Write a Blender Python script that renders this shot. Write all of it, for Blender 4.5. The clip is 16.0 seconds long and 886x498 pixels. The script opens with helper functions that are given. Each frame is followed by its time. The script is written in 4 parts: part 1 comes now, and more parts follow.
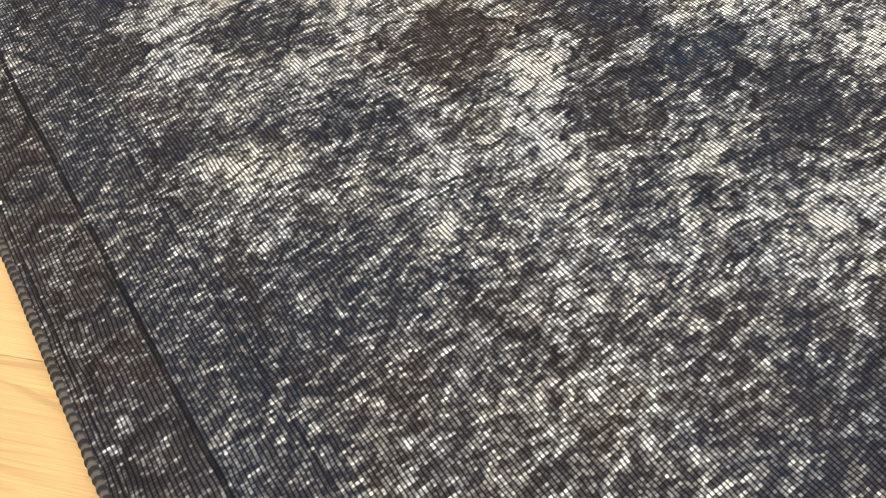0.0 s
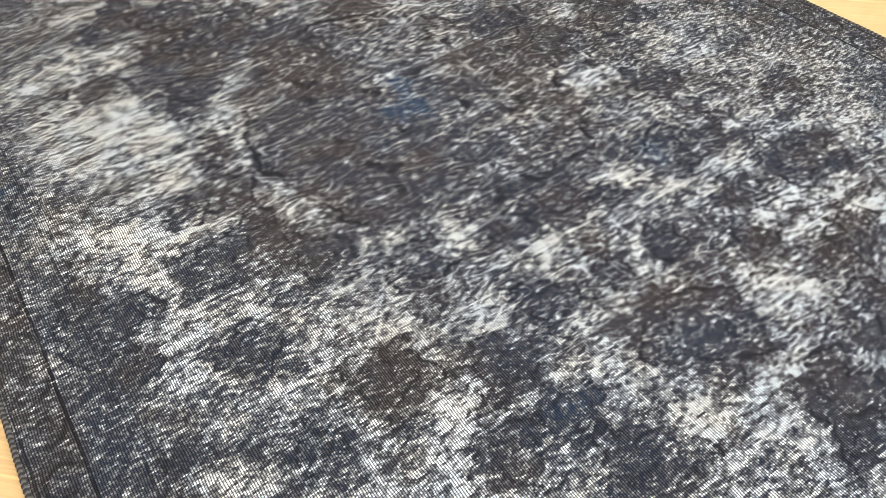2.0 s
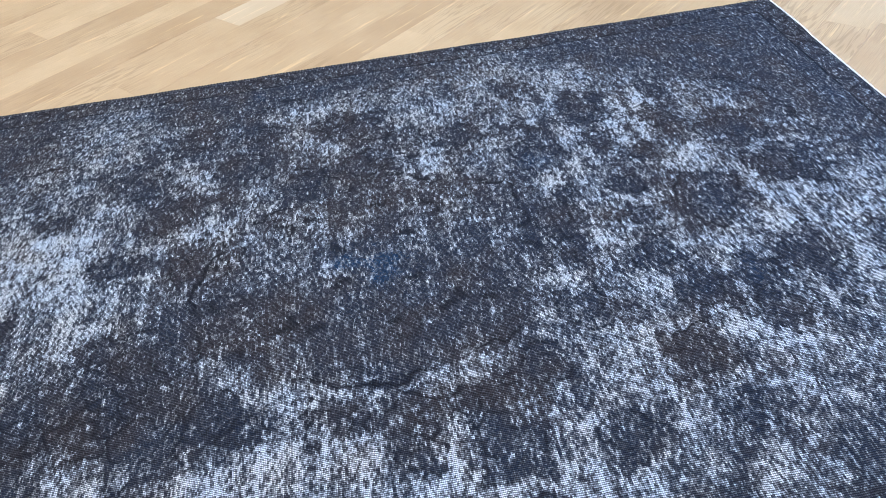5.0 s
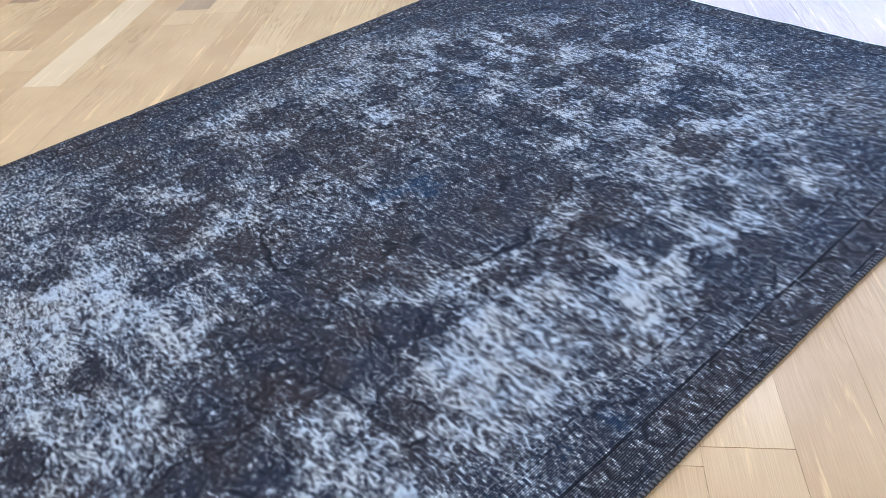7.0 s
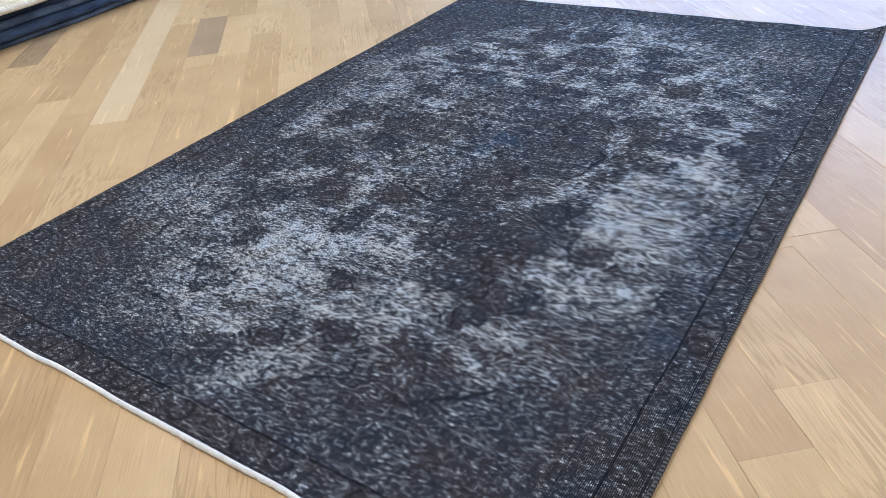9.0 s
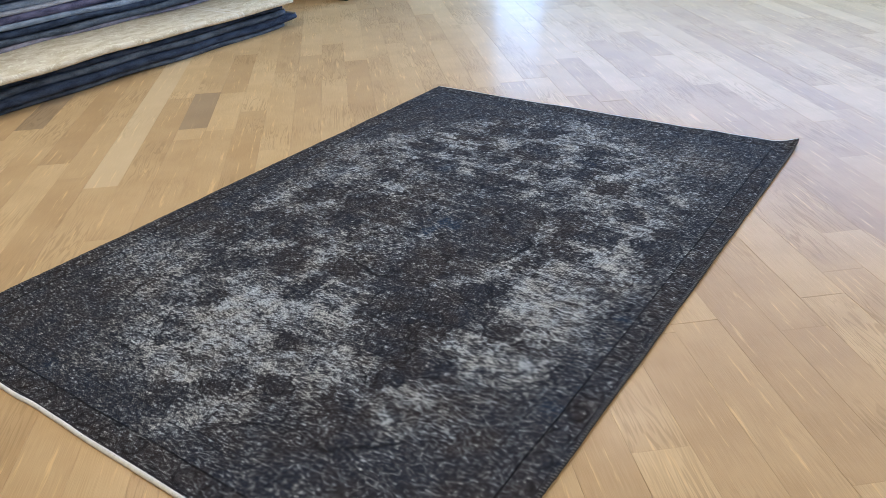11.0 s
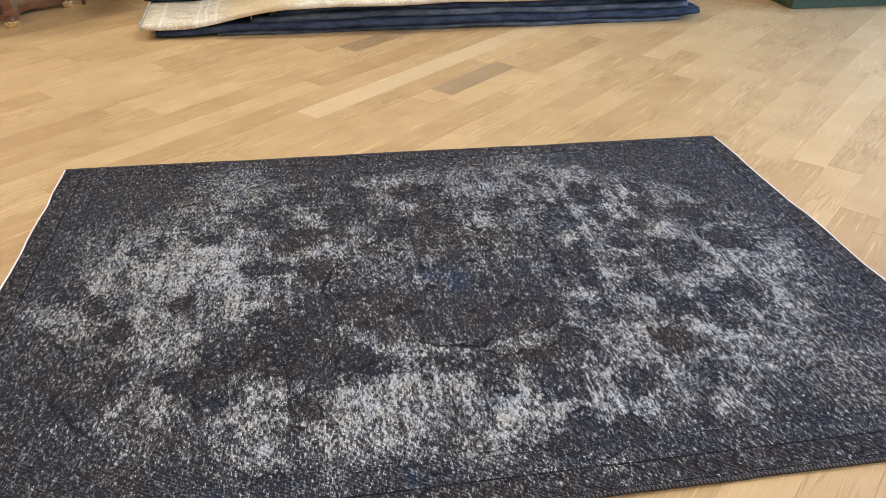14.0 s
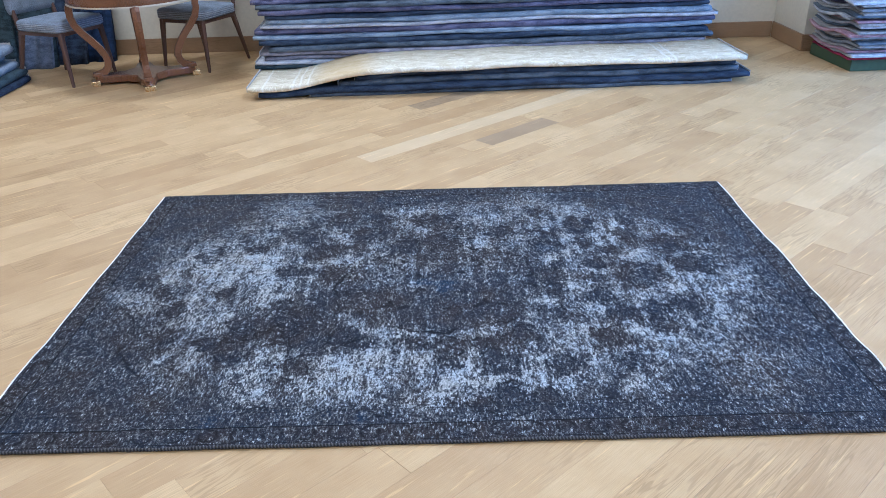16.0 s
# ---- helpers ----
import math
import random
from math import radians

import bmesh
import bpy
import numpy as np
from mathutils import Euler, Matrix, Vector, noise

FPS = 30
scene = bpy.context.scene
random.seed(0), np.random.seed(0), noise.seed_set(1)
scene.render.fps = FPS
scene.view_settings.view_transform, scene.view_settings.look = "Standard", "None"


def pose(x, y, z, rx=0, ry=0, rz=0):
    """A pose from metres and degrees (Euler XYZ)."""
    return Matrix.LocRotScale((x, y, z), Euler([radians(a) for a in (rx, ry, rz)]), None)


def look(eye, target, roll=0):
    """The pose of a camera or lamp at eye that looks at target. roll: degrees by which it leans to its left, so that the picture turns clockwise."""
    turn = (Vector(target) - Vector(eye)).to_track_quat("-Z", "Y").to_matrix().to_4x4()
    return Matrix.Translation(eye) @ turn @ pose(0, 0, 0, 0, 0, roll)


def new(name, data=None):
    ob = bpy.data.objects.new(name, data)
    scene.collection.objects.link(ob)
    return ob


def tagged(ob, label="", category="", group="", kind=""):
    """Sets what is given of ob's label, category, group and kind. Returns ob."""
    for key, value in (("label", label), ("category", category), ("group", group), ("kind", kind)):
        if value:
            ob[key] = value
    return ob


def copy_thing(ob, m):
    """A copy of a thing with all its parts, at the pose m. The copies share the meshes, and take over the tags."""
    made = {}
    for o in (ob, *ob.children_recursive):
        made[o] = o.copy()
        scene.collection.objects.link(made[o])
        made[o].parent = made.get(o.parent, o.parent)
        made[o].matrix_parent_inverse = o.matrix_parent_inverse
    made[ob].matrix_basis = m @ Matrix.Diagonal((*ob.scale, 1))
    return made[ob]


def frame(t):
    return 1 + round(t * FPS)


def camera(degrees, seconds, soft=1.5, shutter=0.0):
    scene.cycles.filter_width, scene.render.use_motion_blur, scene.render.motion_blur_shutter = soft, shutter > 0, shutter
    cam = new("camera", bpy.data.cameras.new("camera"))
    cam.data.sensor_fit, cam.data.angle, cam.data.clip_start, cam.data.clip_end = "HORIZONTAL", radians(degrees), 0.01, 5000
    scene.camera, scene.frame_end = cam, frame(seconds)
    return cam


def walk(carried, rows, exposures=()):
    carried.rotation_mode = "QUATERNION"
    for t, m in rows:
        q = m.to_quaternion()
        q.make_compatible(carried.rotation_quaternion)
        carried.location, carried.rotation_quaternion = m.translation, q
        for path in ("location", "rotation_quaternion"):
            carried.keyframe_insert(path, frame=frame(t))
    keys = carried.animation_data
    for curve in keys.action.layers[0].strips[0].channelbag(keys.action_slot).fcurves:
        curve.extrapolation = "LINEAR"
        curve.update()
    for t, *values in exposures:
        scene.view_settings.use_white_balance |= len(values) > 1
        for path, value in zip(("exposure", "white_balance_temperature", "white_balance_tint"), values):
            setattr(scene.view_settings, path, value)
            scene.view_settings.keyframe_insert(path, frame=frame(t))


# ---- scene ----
cam = camera(60.1, 16.0, soft=0.8)
PATH = [
    (0, (2.538, -1.699, 0.563), (1.465, -1.2, -1.049), -12.3),
    (0.5, (2.539, -1.698, 0.557), (1.458, -1.215, -1.055), -12.5),
    (1, (2.532, -1.691, 0.565), (1.399, -1.162, -0.996), -10.8),
    (1.5, (2.554, -1.642, 0.684), (1.283, -0.982, -0.712), -5.8),
    (2, (2.539, -1.628, 0.974), (1.372, -0.905, -0.481), -3.8),
    (2.5, (2.463, -1.643, 1.088), (1.387, -0.836, -0.393), -5.2),
    (3, (2.289, -1.793, 1.111), (1.392, -0.762, -0.349), -4.6),
    (3.2, (2.22, -1.843, 1.134), (1.402, -0.745, -0.325), -4.8),
    (5.3, (1.264, -2.256, 1.119), (1.56, -0.757, -0.171), -6.6),
    (5.5, (1.161, -2.245, 1.09), (1.578, -0.76, -0.183), -6.4),
    (6, (0.941, -2.269, 1.057), (1.631, -0.862, -0.186), -5.9),
    (6.5, (0.672, -2.318, 1.048), (1.539, -1.006, -0.187), -5.1),
    (7, (0.45, -2.231, 1.002), (1.425, -0.973, -0.209), -6.5),
    (7.5, (0.2, -2.149, 0.993), (1.27, -0.939, -0.186), -8.2),
    (8, (-0.106, -2.139, 1.025), (1.065, -1.005, -0.135), -8.1),
    (8.2, (-0.203, -2.113, 1.035), (0.993, -1.012, -0.129), -8.0),
    (10.3, (-0.8, -2.144, 1.186), (0.694, -1.237, 0.214), -3.5),
    (10.5, (-0.758, -2.205, 1.197), (0.723, -1.268, 0.233), -3.1),
    (11, (-0.639, -2.4, 1.269), (0.783, -1.378, 0.304), -2.7),
    (11.5, (-0.449, -2.497, 1.277), (0.9, -1.394, 0.294), -1.8),
    (12, (-0.186, -2.595, 1.341), (1.084, -1.416, 0.343), -0.2),
    (12.5, (0.107, -2.785, 1.331), (1.192, -1.461, 0.298), -0.4),
    (13, (0.395, -2.891, 1.32), (1.255, -1.445, 0.239), -0.2),
    (13.5, (0.698, -2.9, 1.345), (1.324, -1.35, 0.247), 1.7),
    (14, (0.959, -2.941, 1.355), (1.278, -1.266, 0.309), 1.5),
    (14.5, (1.149, -3.105, 1.413), (1.256, -1.356, 0.448), 0.3),
    (15, (1.212, -3.349, 1.423), (1.231, -1.582, 0.487), -0.5),
    (15.5, (1.281, -3.481, 1.434), (1.247, -1.712, 0.501), -1.1),
    (16, (1.394, -3.538, 1.445), (1.385, -1.748, 0.552), -1.7),
]
EXPOSURES = [
    (0.0, 0.78, 6400, 13), (1.5, 1.00, 5850, 10), (3.2, 1.06, 5750, 12),
    (5.3, 0.52, 4450, 15), (8.2, 0.48, 4600, 15),
    (10.3, -0.10, 5050, 12), (12.5, 0.05, 5800, 15), (13.5, 0.08, 6150, 16), (14.0, 0.28, 5550, 16),
    (14.5, 0.43, 4900, 15), (15.2, 0.44, 4550, 15), (16.0, 0.44, 4300, 14),
]
walk(cam, [(t, look(eye, target, roll)) for t, eye, target, roll in PATH], EXPOSURES)

# ---- light ----
scene.view_settings.exposure = 0.0
world = bpy.data.worlds.new("sky")
scene.world = world
world.use_nodes = True
wn = world.node_tree.nodes
sky = wn.new("ShaderNodeTexSky")
sky.sky_type, sky.sun_disc = "NISHITA", False
sky.sun_elevation, sky.sun_rotation = radians(35), radians(200)
wn["Background"].inputs["Strength"].default_value = 0.15
world.node_tree.links.new(sky.outputs["Color"], wn["Background"].inputs["Color"])


def area(name, m, sx, sy, watts, colour):
    data = bpy.data.lights.new(name, "AREA")
    data.shape, data.size, data.size_y, data.energy, data.color = "RECTANGLE", sx, sy, watts, colour
    ob = new(name, data)
    ob.matrix_world = m
    return ob


area("window_daylight", look((7.05, -1.15, 1.72), (2.0, -1.15, 1.2)), 5.6, 1.7, 178, (0.45, 0.67, 1.0))
area("door_daylight", look((7.05, 1.95, 1.2), (2.0, 0.0, 0.4)), 0.5, 2.2, 30, (0.52, 0.72, 1.0))
for lx, ly in ((-1.1, 2.35), (1.7, 2.0), (-2.2, 0.5), (0.9, -0.8), (4.0, -0.8), (-2.2, -3.6), (0.9, -3.6), (4.0, -3.6)):
    area("ceiling_lamp", look((lx, ly, 2.93), (lx, ly, 0)), 0.5, 0.5, 30, (1.0, 0.87, 0.67))

# ---- materials ----
RUG_L, RUG_W = 2.75, 1.86  # the carpet, its far left corner at the origin


def nodes_of(name):
    mat = bpy.data.materials.new(name)
    mat.use_nodes = True
    nt = mat.node_tree
    return mat, nt, nt.nodes["Principled BSDF"]


class Net:
    """Short hand for building node trees."""

    def __init__(self, nt):
        self.nt = nt

    def put(self, socket, value):
        if isinstance(value, bpy.types.NodeSocket):
            self.nt.links.new(value, socket)
        elif isinstance(value, (int, float)) or len(value) == len(socket.default_value):
            socket.default_value = value
        else:
            socket.default_value = (*value, 1.0)

    def math(self, op, a, b=0.0, c=0.0, clamp=False):
        n = self.nt.nodes.new("ShaderNodeMath")
        n.operation, n.use_clamp = op, clamp
        for s, v in zip(n.inputs, (a, b, c)):
            self.put(s, v)
        return n.outputs[0]

    def vec(self, op, a, b):
        n = self.nt.nodes.new("ShaderNodeVectorMath")
        n.operation = op
        self.put(n.inputs[0], a)
        self.put(n.inputs[1], b)
        return n.outputs[0]

    def smooth(self, v, lo, hi, a=0.0, b=1.0):
        n = self.nt.nodes.new("ShaderNodeMapRange")
        n.interpolation_type = "SMOOTHSTEP"
        for s, x in zip(n.inputs[:5], (v, lo, hi, a, b)):
            self.put(s, x)
        return n.outputs[0]

    def mix(self, f, a, b, mode="MIX"):
        n = self.nt.nodes.new("ShaderNodeMix")
        n.data_type, n.blend_type = "RGBA", mode
        self.put(n.inputs[0], f)
        self.put(n.inputs[6], a)
        self.put(n.inputs[7], b)
        return n.outputs[2]

    def noise(self, v, scale, detail=2.0, rough=0.5, dist=0.0):
        n = self.nt.nodes.new("ShaderNodeTexNoise")
        self.put(n.inputs["Vector"], v)
        for k, x in (("Scale", scale), ("Detail", detail), ("Roughness", rough), ("Distortion", dist)):
            n.inputs[k].default_value = x
        return n.outputs["Fac"]

    def obj(self):
        return self.nt.nodes.new("ShaderNodeTexCoord").outputs["Object"]

    def random(self):
        return self.nt.nodes.new("ShaderNodeObjectInfo").outputs["Random"]

    def attr(self, name):
        n = self.nt.nodes.new("ShaderNodeAttribute")
        n.attribute_name = name
        return n.outputs["Fac"]

    def bump(self, h, strength, dist):
        n = self.nt.nodes.new("ShaderNodeBump")
        n.inputs["Strength"].default_value, n.inputs["Distance"].default_value = strength, dist
        self.put(n.inputs["Height"], h)
        return n.outputs[0]


def plain(name, colour, rough=0.6, spread=0.15, scale=30.0, metal=0.0, bump=0.15):
    """A painted, metal or cloth surface with two scales of unevenness."""
    mat, nt, bsdf = nodes_of(name)
    n = Net(nt)
    p = n.obj()
    f = n.math("ADD", n.math("MULTIPLY", n.noise(p, scale, 3), 0.6), n.math("MULTIPLY", n.noise(p, scale * 0.1, 2), 0.4))
    dark = [c * (1 - spread) for c in colour]
    light = [min(1, c * (1 + spread)) for c in colour]
    n.put(bsdf.inputs["Base Color"], n.mix(n.smooth(f, 0.3, 0.7), dark, light))
    n.put(bsdf.inputs["Roughness"], n.smooth(f, 0.2, 0.8, rough * 0.85, min(1, rough * 1.15)))
    bsdf.inputs["Metallic"].default_value = metal
    n.put(bsdf.inputs["Normal"], n.bump(f, bump, 0.002))
    return mat


def wood(name, dark, light, rough=0.4, along=(1, 14, 14), scale=6.0, coat=0.0, varied=0.0, grain=0.5):
    """Wood with its grain along one local axis; varied lets each piece take its own tone and figure."""
    mat, nt, bsdf = nodes_of(name)
    n = Net(nt)
    r = n.random()
    if varied:
        island = nt.nodes.new("ShaderNodeNewGeometry").outputs["Random Per Island"]
        r = n.math("FRACT", n.math("ADD", r, island))
    shift = nt.nodes.new("ShaderNodeCombineXYZ")
    n.put(shift.inputs[0], n.math("MULTIPLY", r, 37.0))
    n.put(shift.inputs[1], n.math("MULTIPLY", r, 11.0))
    p = n.vec("ADD", n.obj(), shift.outputs[0])
    s = n.vec("MULTIPLY", p, along)
    broad = n.noise(s, scale * 0.35, 3, 0.5, 0.6)
    rings = n.math("SINE", n.math("MULTIPLY", broad, 60.0))
    rings = n.smooth(rings, 0.2, 1.0)
    fine = n.noise(n.vec("MULTIPLY", s, (0.7, 4.0, 4.0)), scale * 2.5, 3, 0.65)
    blotch = n.noise(p, 4.0, 3, 0.55)
    f = n.math("ADD", n.math("MULTIPLY", fine, 0.55), n.math("MULTIPLY", blotch, 0.45))
    col = n.mix(n.smooth(f, 0.3, 0.7), dark, light)
    if varied:
        tone = n.mix(n.math("FRACT", n.math("MULTIPLY", r, 17.0)), (0.76, 0.71, 0.65), (1.10, 1.13, 1.17))
        col = n.mix(varied, col, n.mix(1.0, col, tone, "MULTIPLY"))
        worn = n.smooth(n.noise(n.vec("MULTIPLY", p, (0.7, 9.0, 1.0)), 5.0, 4, 0.6), 0.58, 0.70)
        col = n.mix(n.math("MULTIPLY", worn, 0.5), col, [light[0] * 1.32, light[1] * 1.28, light[2] * 1.12])
    amount = n.math("MULTIPLY", rings, n.math("MULTIPLY", n.smooth(n.noise(p, 1.6, 1), 0.45, 0.62), grain))
    col = n.mix(amount, col, [c * 0.62 for c in dark])
    n.put(bsdf.inputs["Base Color"], col)
    n.put(bsdf.inputs["Roughness"], n.math("ADD", n.smooth(f, 0.25, 0.75, rough * 0.85, rough * 1.2), n.math("MULTIPLY", amount, 0.2)))
    bsdf.inputs["Specular IOR Level"].default_value = 0.3
    bsdf.inputs["Coat Weight"].default_value = coat
    bsdf.inputs["Coat Roughness"].default_value = 0.2
    h = n.math("SUBTRACT", n.math("MULTIPLY", fine, 0.4), n.math("MULTIPLY", amount, 0.8))
    n.put(bsdf.inputs["Normal"], n.bump(h, 0.2, 0.001))
    return mat


def pile_cloth(name, dark, light, lines=0.0, bands=False):
    """Old wool carpet seen on a fold: mottled, matt, with a ribbed weave."""
    mat, nt, bsdf = nodes_of(name)
    n = Net(nt)
    p = n.obj()
    a = n.noise(n.vec("MULTIPLY", p, (1.0, 2.0, 3.0)), 9.0, 4, 0.65)
    b = n.noise(p, 160.0, 2, 0.6)
    f = n.math("ADD", n.math("MULTIPLY", a, 0.65), n.math("MULTIPLY", b, 0.35))
    col = n.mix(n.smooth(f, 0.36, 0.62), dark, light)
    if lines:
        c = n.noise(p, 7.0, 2, 0.5, 1.2)
        scroll = n.smooth(n.math("ABSOLUTE", n.math("SUBTRACT", n.math("FRACT", n.math("MULTIPLY", c, 7.0)), 0.5)), 0.0, 0.1, 1.0, 0.0)
        col = n.mix(n.math("MULTIPLY", scroll, lines), col, [min(1, x * 1.5) for x in light])
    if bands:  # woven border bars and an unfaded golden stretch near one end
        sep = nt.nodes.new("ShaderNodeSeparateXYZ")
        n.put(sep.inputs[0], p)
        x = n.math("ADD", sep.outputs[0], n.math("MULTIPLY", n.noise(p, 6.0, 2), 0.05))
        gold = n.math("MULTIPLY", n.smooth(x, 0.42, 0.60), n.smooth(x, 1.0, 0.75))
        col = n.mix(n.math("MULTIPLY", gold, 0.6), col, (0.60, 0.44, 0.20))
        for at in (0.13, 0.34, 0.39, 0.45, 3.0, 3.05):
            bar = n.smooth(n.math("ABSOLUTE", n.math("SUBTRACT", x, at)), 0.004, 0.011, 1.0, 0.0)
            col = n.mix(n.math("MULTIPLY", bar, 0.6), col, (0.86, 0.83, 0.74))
    n.put(bsdf.inputs["Base Color"], col)
    bsdf.inputs["Roughness"].default_value = 0.92
    bsdf.inputs["Specular IOR Level"].default_value = 0.2
    n.put(bsdf.inputs["Normal"], n.bump(f, 0.5, 0.004))
    return mat


def rug_material():
    """Overdyed vintage carpet: dark pile worn down to pale cotton threads, knot by knot."""
    mat, nt, bsdf = nodes_of("worn_overdyed_wool")
    n = Net(nt)
    p = n.obj()
    wear, tint, ink = n.attr("wear"), n.attr("tint"), n.attr("ink")
    sep = nt.nodes.new("ShaderNodeSeparateXYZ")
    n.put(sep.inputs[0], p)
    px, py = sep.outputs[0], sep.outputs[1]
    # rows of knots, a little uneven
    u = n.math("DIVIDE", n.math("ADD", px, n.math("MULTIPLY", n.noise(p, 18.0, 2), 0.006)), 0.0030)
    w = n.math("DIVIDE", n.math("ADD", py, n.math("MULTIPLY", n.noise(p, 21.0, 2), 0.006)), 0.0038)
    iu, iw = n.math("FLOOR", u), n.math("FLOOR", w)

    def join(a, b):
        c = nt.nodes.new("ShaderNodeCombineXYZ")
        n.put(c.inputs[0], a)
        n.put(c.inputs[1], b)
        return c.outputs[0]

    def chance(a, b):
        c = nt.nodes.new("ShaderNodeTexWhiteNoise")
        c.noise_dimensions = "2D"
        n.put(c.inputs["Vector"], join(a, b))
        return c.outputs["Value"]

    knot = chance(iu, iw)
    streak = n.noise(join(n.math("MULTIPLY", iu, 3.71), n.math("MULTIPLY", py, 75.0)), 1.0, 2, 0.6)
    fleck = n.noise(n.vec("MULTIPLY", p, (150.0, 62.0, 1.0)), 1.0, 2, 0.65)
    pair = n.noise(join(n.math("MULTIPLY", n.math("FLOOR", n.math("MULTIPLY", u, 0.5)), 5.13), n.math("MULTIPLY", py, 42.0)), 1.0, 1, 0.5)
    v = n.math("ADD", n.math("MULTIPLY", streak, 0.36), n.math("MULTIPLY", knot, 0.08))
    v = n.math("ADD", v, n.math("ADD", n.math("MULTIPLY", fleck, 0.32), n.math("MULTIPLY", pair, 0.34)))
    v = n.math("ADD", n.math("SUBTRACT", v, 0.550 + 0.128), n.math("MULTIPLY", wear, 0.285))
    # the grooves between the knots; their shade is put into the colour below
    du = n.math("ABSOLUTE", n.math("SUBTRACT", n.math("FRACT", u), 0.5))
    dw = n.math("ABSOLUTE", n.math("SUBTRACT", n.math("FRACT", w), 0.5))
    grid = n.math("MULTIPLY", n.smooth(du, 0.24, 0.50, 1.0, 0.45), n.smooth(dw, 0.17, 0.45, 1.0, 0.13))
    # the drawn border lines
    edge = n.math("MINIMUM", n.math("MINIMUM", px, n.math("SUBTRACT", RUG_L, px)), n.math("MINIMUM", n.math("MULTIPLY", py, -1.0), n.math("ADD", py, RUG_W)))
    edge = n.math("ADD", edge, n.math("MULTIPLY", n.noise(p, 5.0, 2), 0.010))
    for at, half, depth in ((0.082, 0.0036, 0.8), (0.150, 0.0020, 0.5), (0.166, 0.0018, 0.35), (0.014, 0.002, 0.7)):
        line = n.smooth(n.math("ABSOLUTE", n.math("SUBTRACT", edge, at)), half * 0.4, half, depth, 0.0)
        ink = n.math("MAXIMUM", ink, n.math("MULTIPLY", line, n.smooth(n.noise(p, 30.0, 2), 0.25, 0.55, 0.3, 1.0)))
    v = n.math("SUBTRACT", v, n.math("MULTIPLY", ink, 0.13))
    white = n.math("ADD", n.math("MULTIPLY", n.smooth(v, -0.13, 0.085), 0.58), n.math("MULTIPLY", n.smooth(v, -0.020, 0.045), 0.42))
    white = n.math("MULTIPLY", white, n.smooth(chance(iw, iu), 0.0, 1.0, 0.70, 1.0))
    hue = n.noise(p, 9.0, 3, 0.6)
    tone = n.smooth(n.math("ADD", n.math("MULTIPLY", hue, 0.7), n.math("MULTIPLY", tint, 0.6)), 0.38, 0.80)
    dark = n.mix(tone, (0.038, 0.030, 0.030), (0.023, 0.028, 0.044))
    dark = n.mix(n.smooth(tint, 0.78, 1.0), dark, (0.016, 0.042, 0.090))
    dark = n.mix(n.smooth(n.noise(p, 160.0, 2), 0.40, 0.75), dark, (0.058, 0.056, 0.060))
    dark = n.mix(n.math("MULTIPLY", n.math("POWER", knot, 2.0), 0.22), dark, (0.150, 0.146, 0.146))
    # near-black groove tone: painted shade between the threads
    deep = n.mix(tone, (0.006, 0.0045, 0.004), (0.004, 0.005, 0.008))
    dark = n.mix(grid, deep, dark)
    dark = n.mix(n.math("MULTIPLY", ink, 0.9), dark, (0.004, 0.004, 0.005))
    pale = n.mix(n.smooth(n.noise(p, 14.0, 3), 0.35, 0.65), (0.75, 0.75, 0.70), (0.70, 0.75, 0.78))
    col = n.mix(n.math("MULTIPLY", white, grid), dark, pale)
    n.put(bsdf.inputs["Base Color"], col)
    bsdf.inputs["Roughness"].default_value = 0.88
    bsdf.inputs["Specular IOR Level"].default_value = 0.06
    h = n.math("SUBTRACT", n.math("MULTIPLY", grid, 0.5), n.math("ADD", n.math("MULTIPLY", white, 0.4), n.math("MULTIPLY", ink, 0.8)))
    n.put(bsdf.inputs["Normal"], n.bump(h, 0.15, 0.0012))
    return mat


M_OAK = wood("oiled_oak", (0.47, 0.308, 0.130), (0.62, 0.440, 0.215), 0.52, (1, 12, 12), 5.0, 0.12, 0.70, 0.4)
M_OAK_PALE = wood("pale_oak", (0.57, 0.415, 0.210), (0.67, 0.510, 0.285), 0.52, (1, 12, 12), 5.0, 0.16, 0.15, 0.3)
M_OAK_DARK = wood("brown_oak", (0.31, 0.212, 0.105), (0.42, 0.30, 0.16), 0.52, (1, 12, 12), 5.0, 0.16, 0.15, 0.5)
M_SKIRT = wood("skirting_oak", (0.24, 0.15, 0.075), (0.34, 0.22, 0.11), 0.5)
M_WALNUT = wood("polished_walnut", (0.11, 0.045, 0.019), (0.22, 0.098, 0.040), 0.28, (10, 10, 1), 8.0, 0.5)
M_CHAIRWOOD = wood("stained_beech", (0.075, 0.040, 0.028), (0.13, 0.072, 0.05), 0.4, (10, 10, 1), 8.0, 0.2)
M_WALL = plain("cream_plaster", (0.62, 0.565, 0.43), 0.85, 0.05, 40.0)
M_CEIL = plain("white_plaster", (0.75, 0.74, 0.71), 0.9, 0.03, 30.0)
M_BRASS = plain("worn_brass", (0.80, 0.62, 0.34), 0.28, 0.15, 60.0, 1.0, 0.05)
M_SEAT = plain("blue_grey_upholstery", (0.19, 0.215, 0.26), 0.9, 0.4, 120.0, 0.0, 0.5)
M_GREEN = plain("green_painted_board", (0.045, 0.075, 0.035), 0.6, 0.2, 25.0)
M_STRIP = plain("dark_gap", (0.05, 0.035, 0.02), 0.9, 0.2, 40.0)
M_FRINGE = plain("white_cotton_selvedge", (0.74, 0.72, 0.67), 0.95, 0.14, 260.0, 0.0, 0.6)
M_RUG = rug_material()


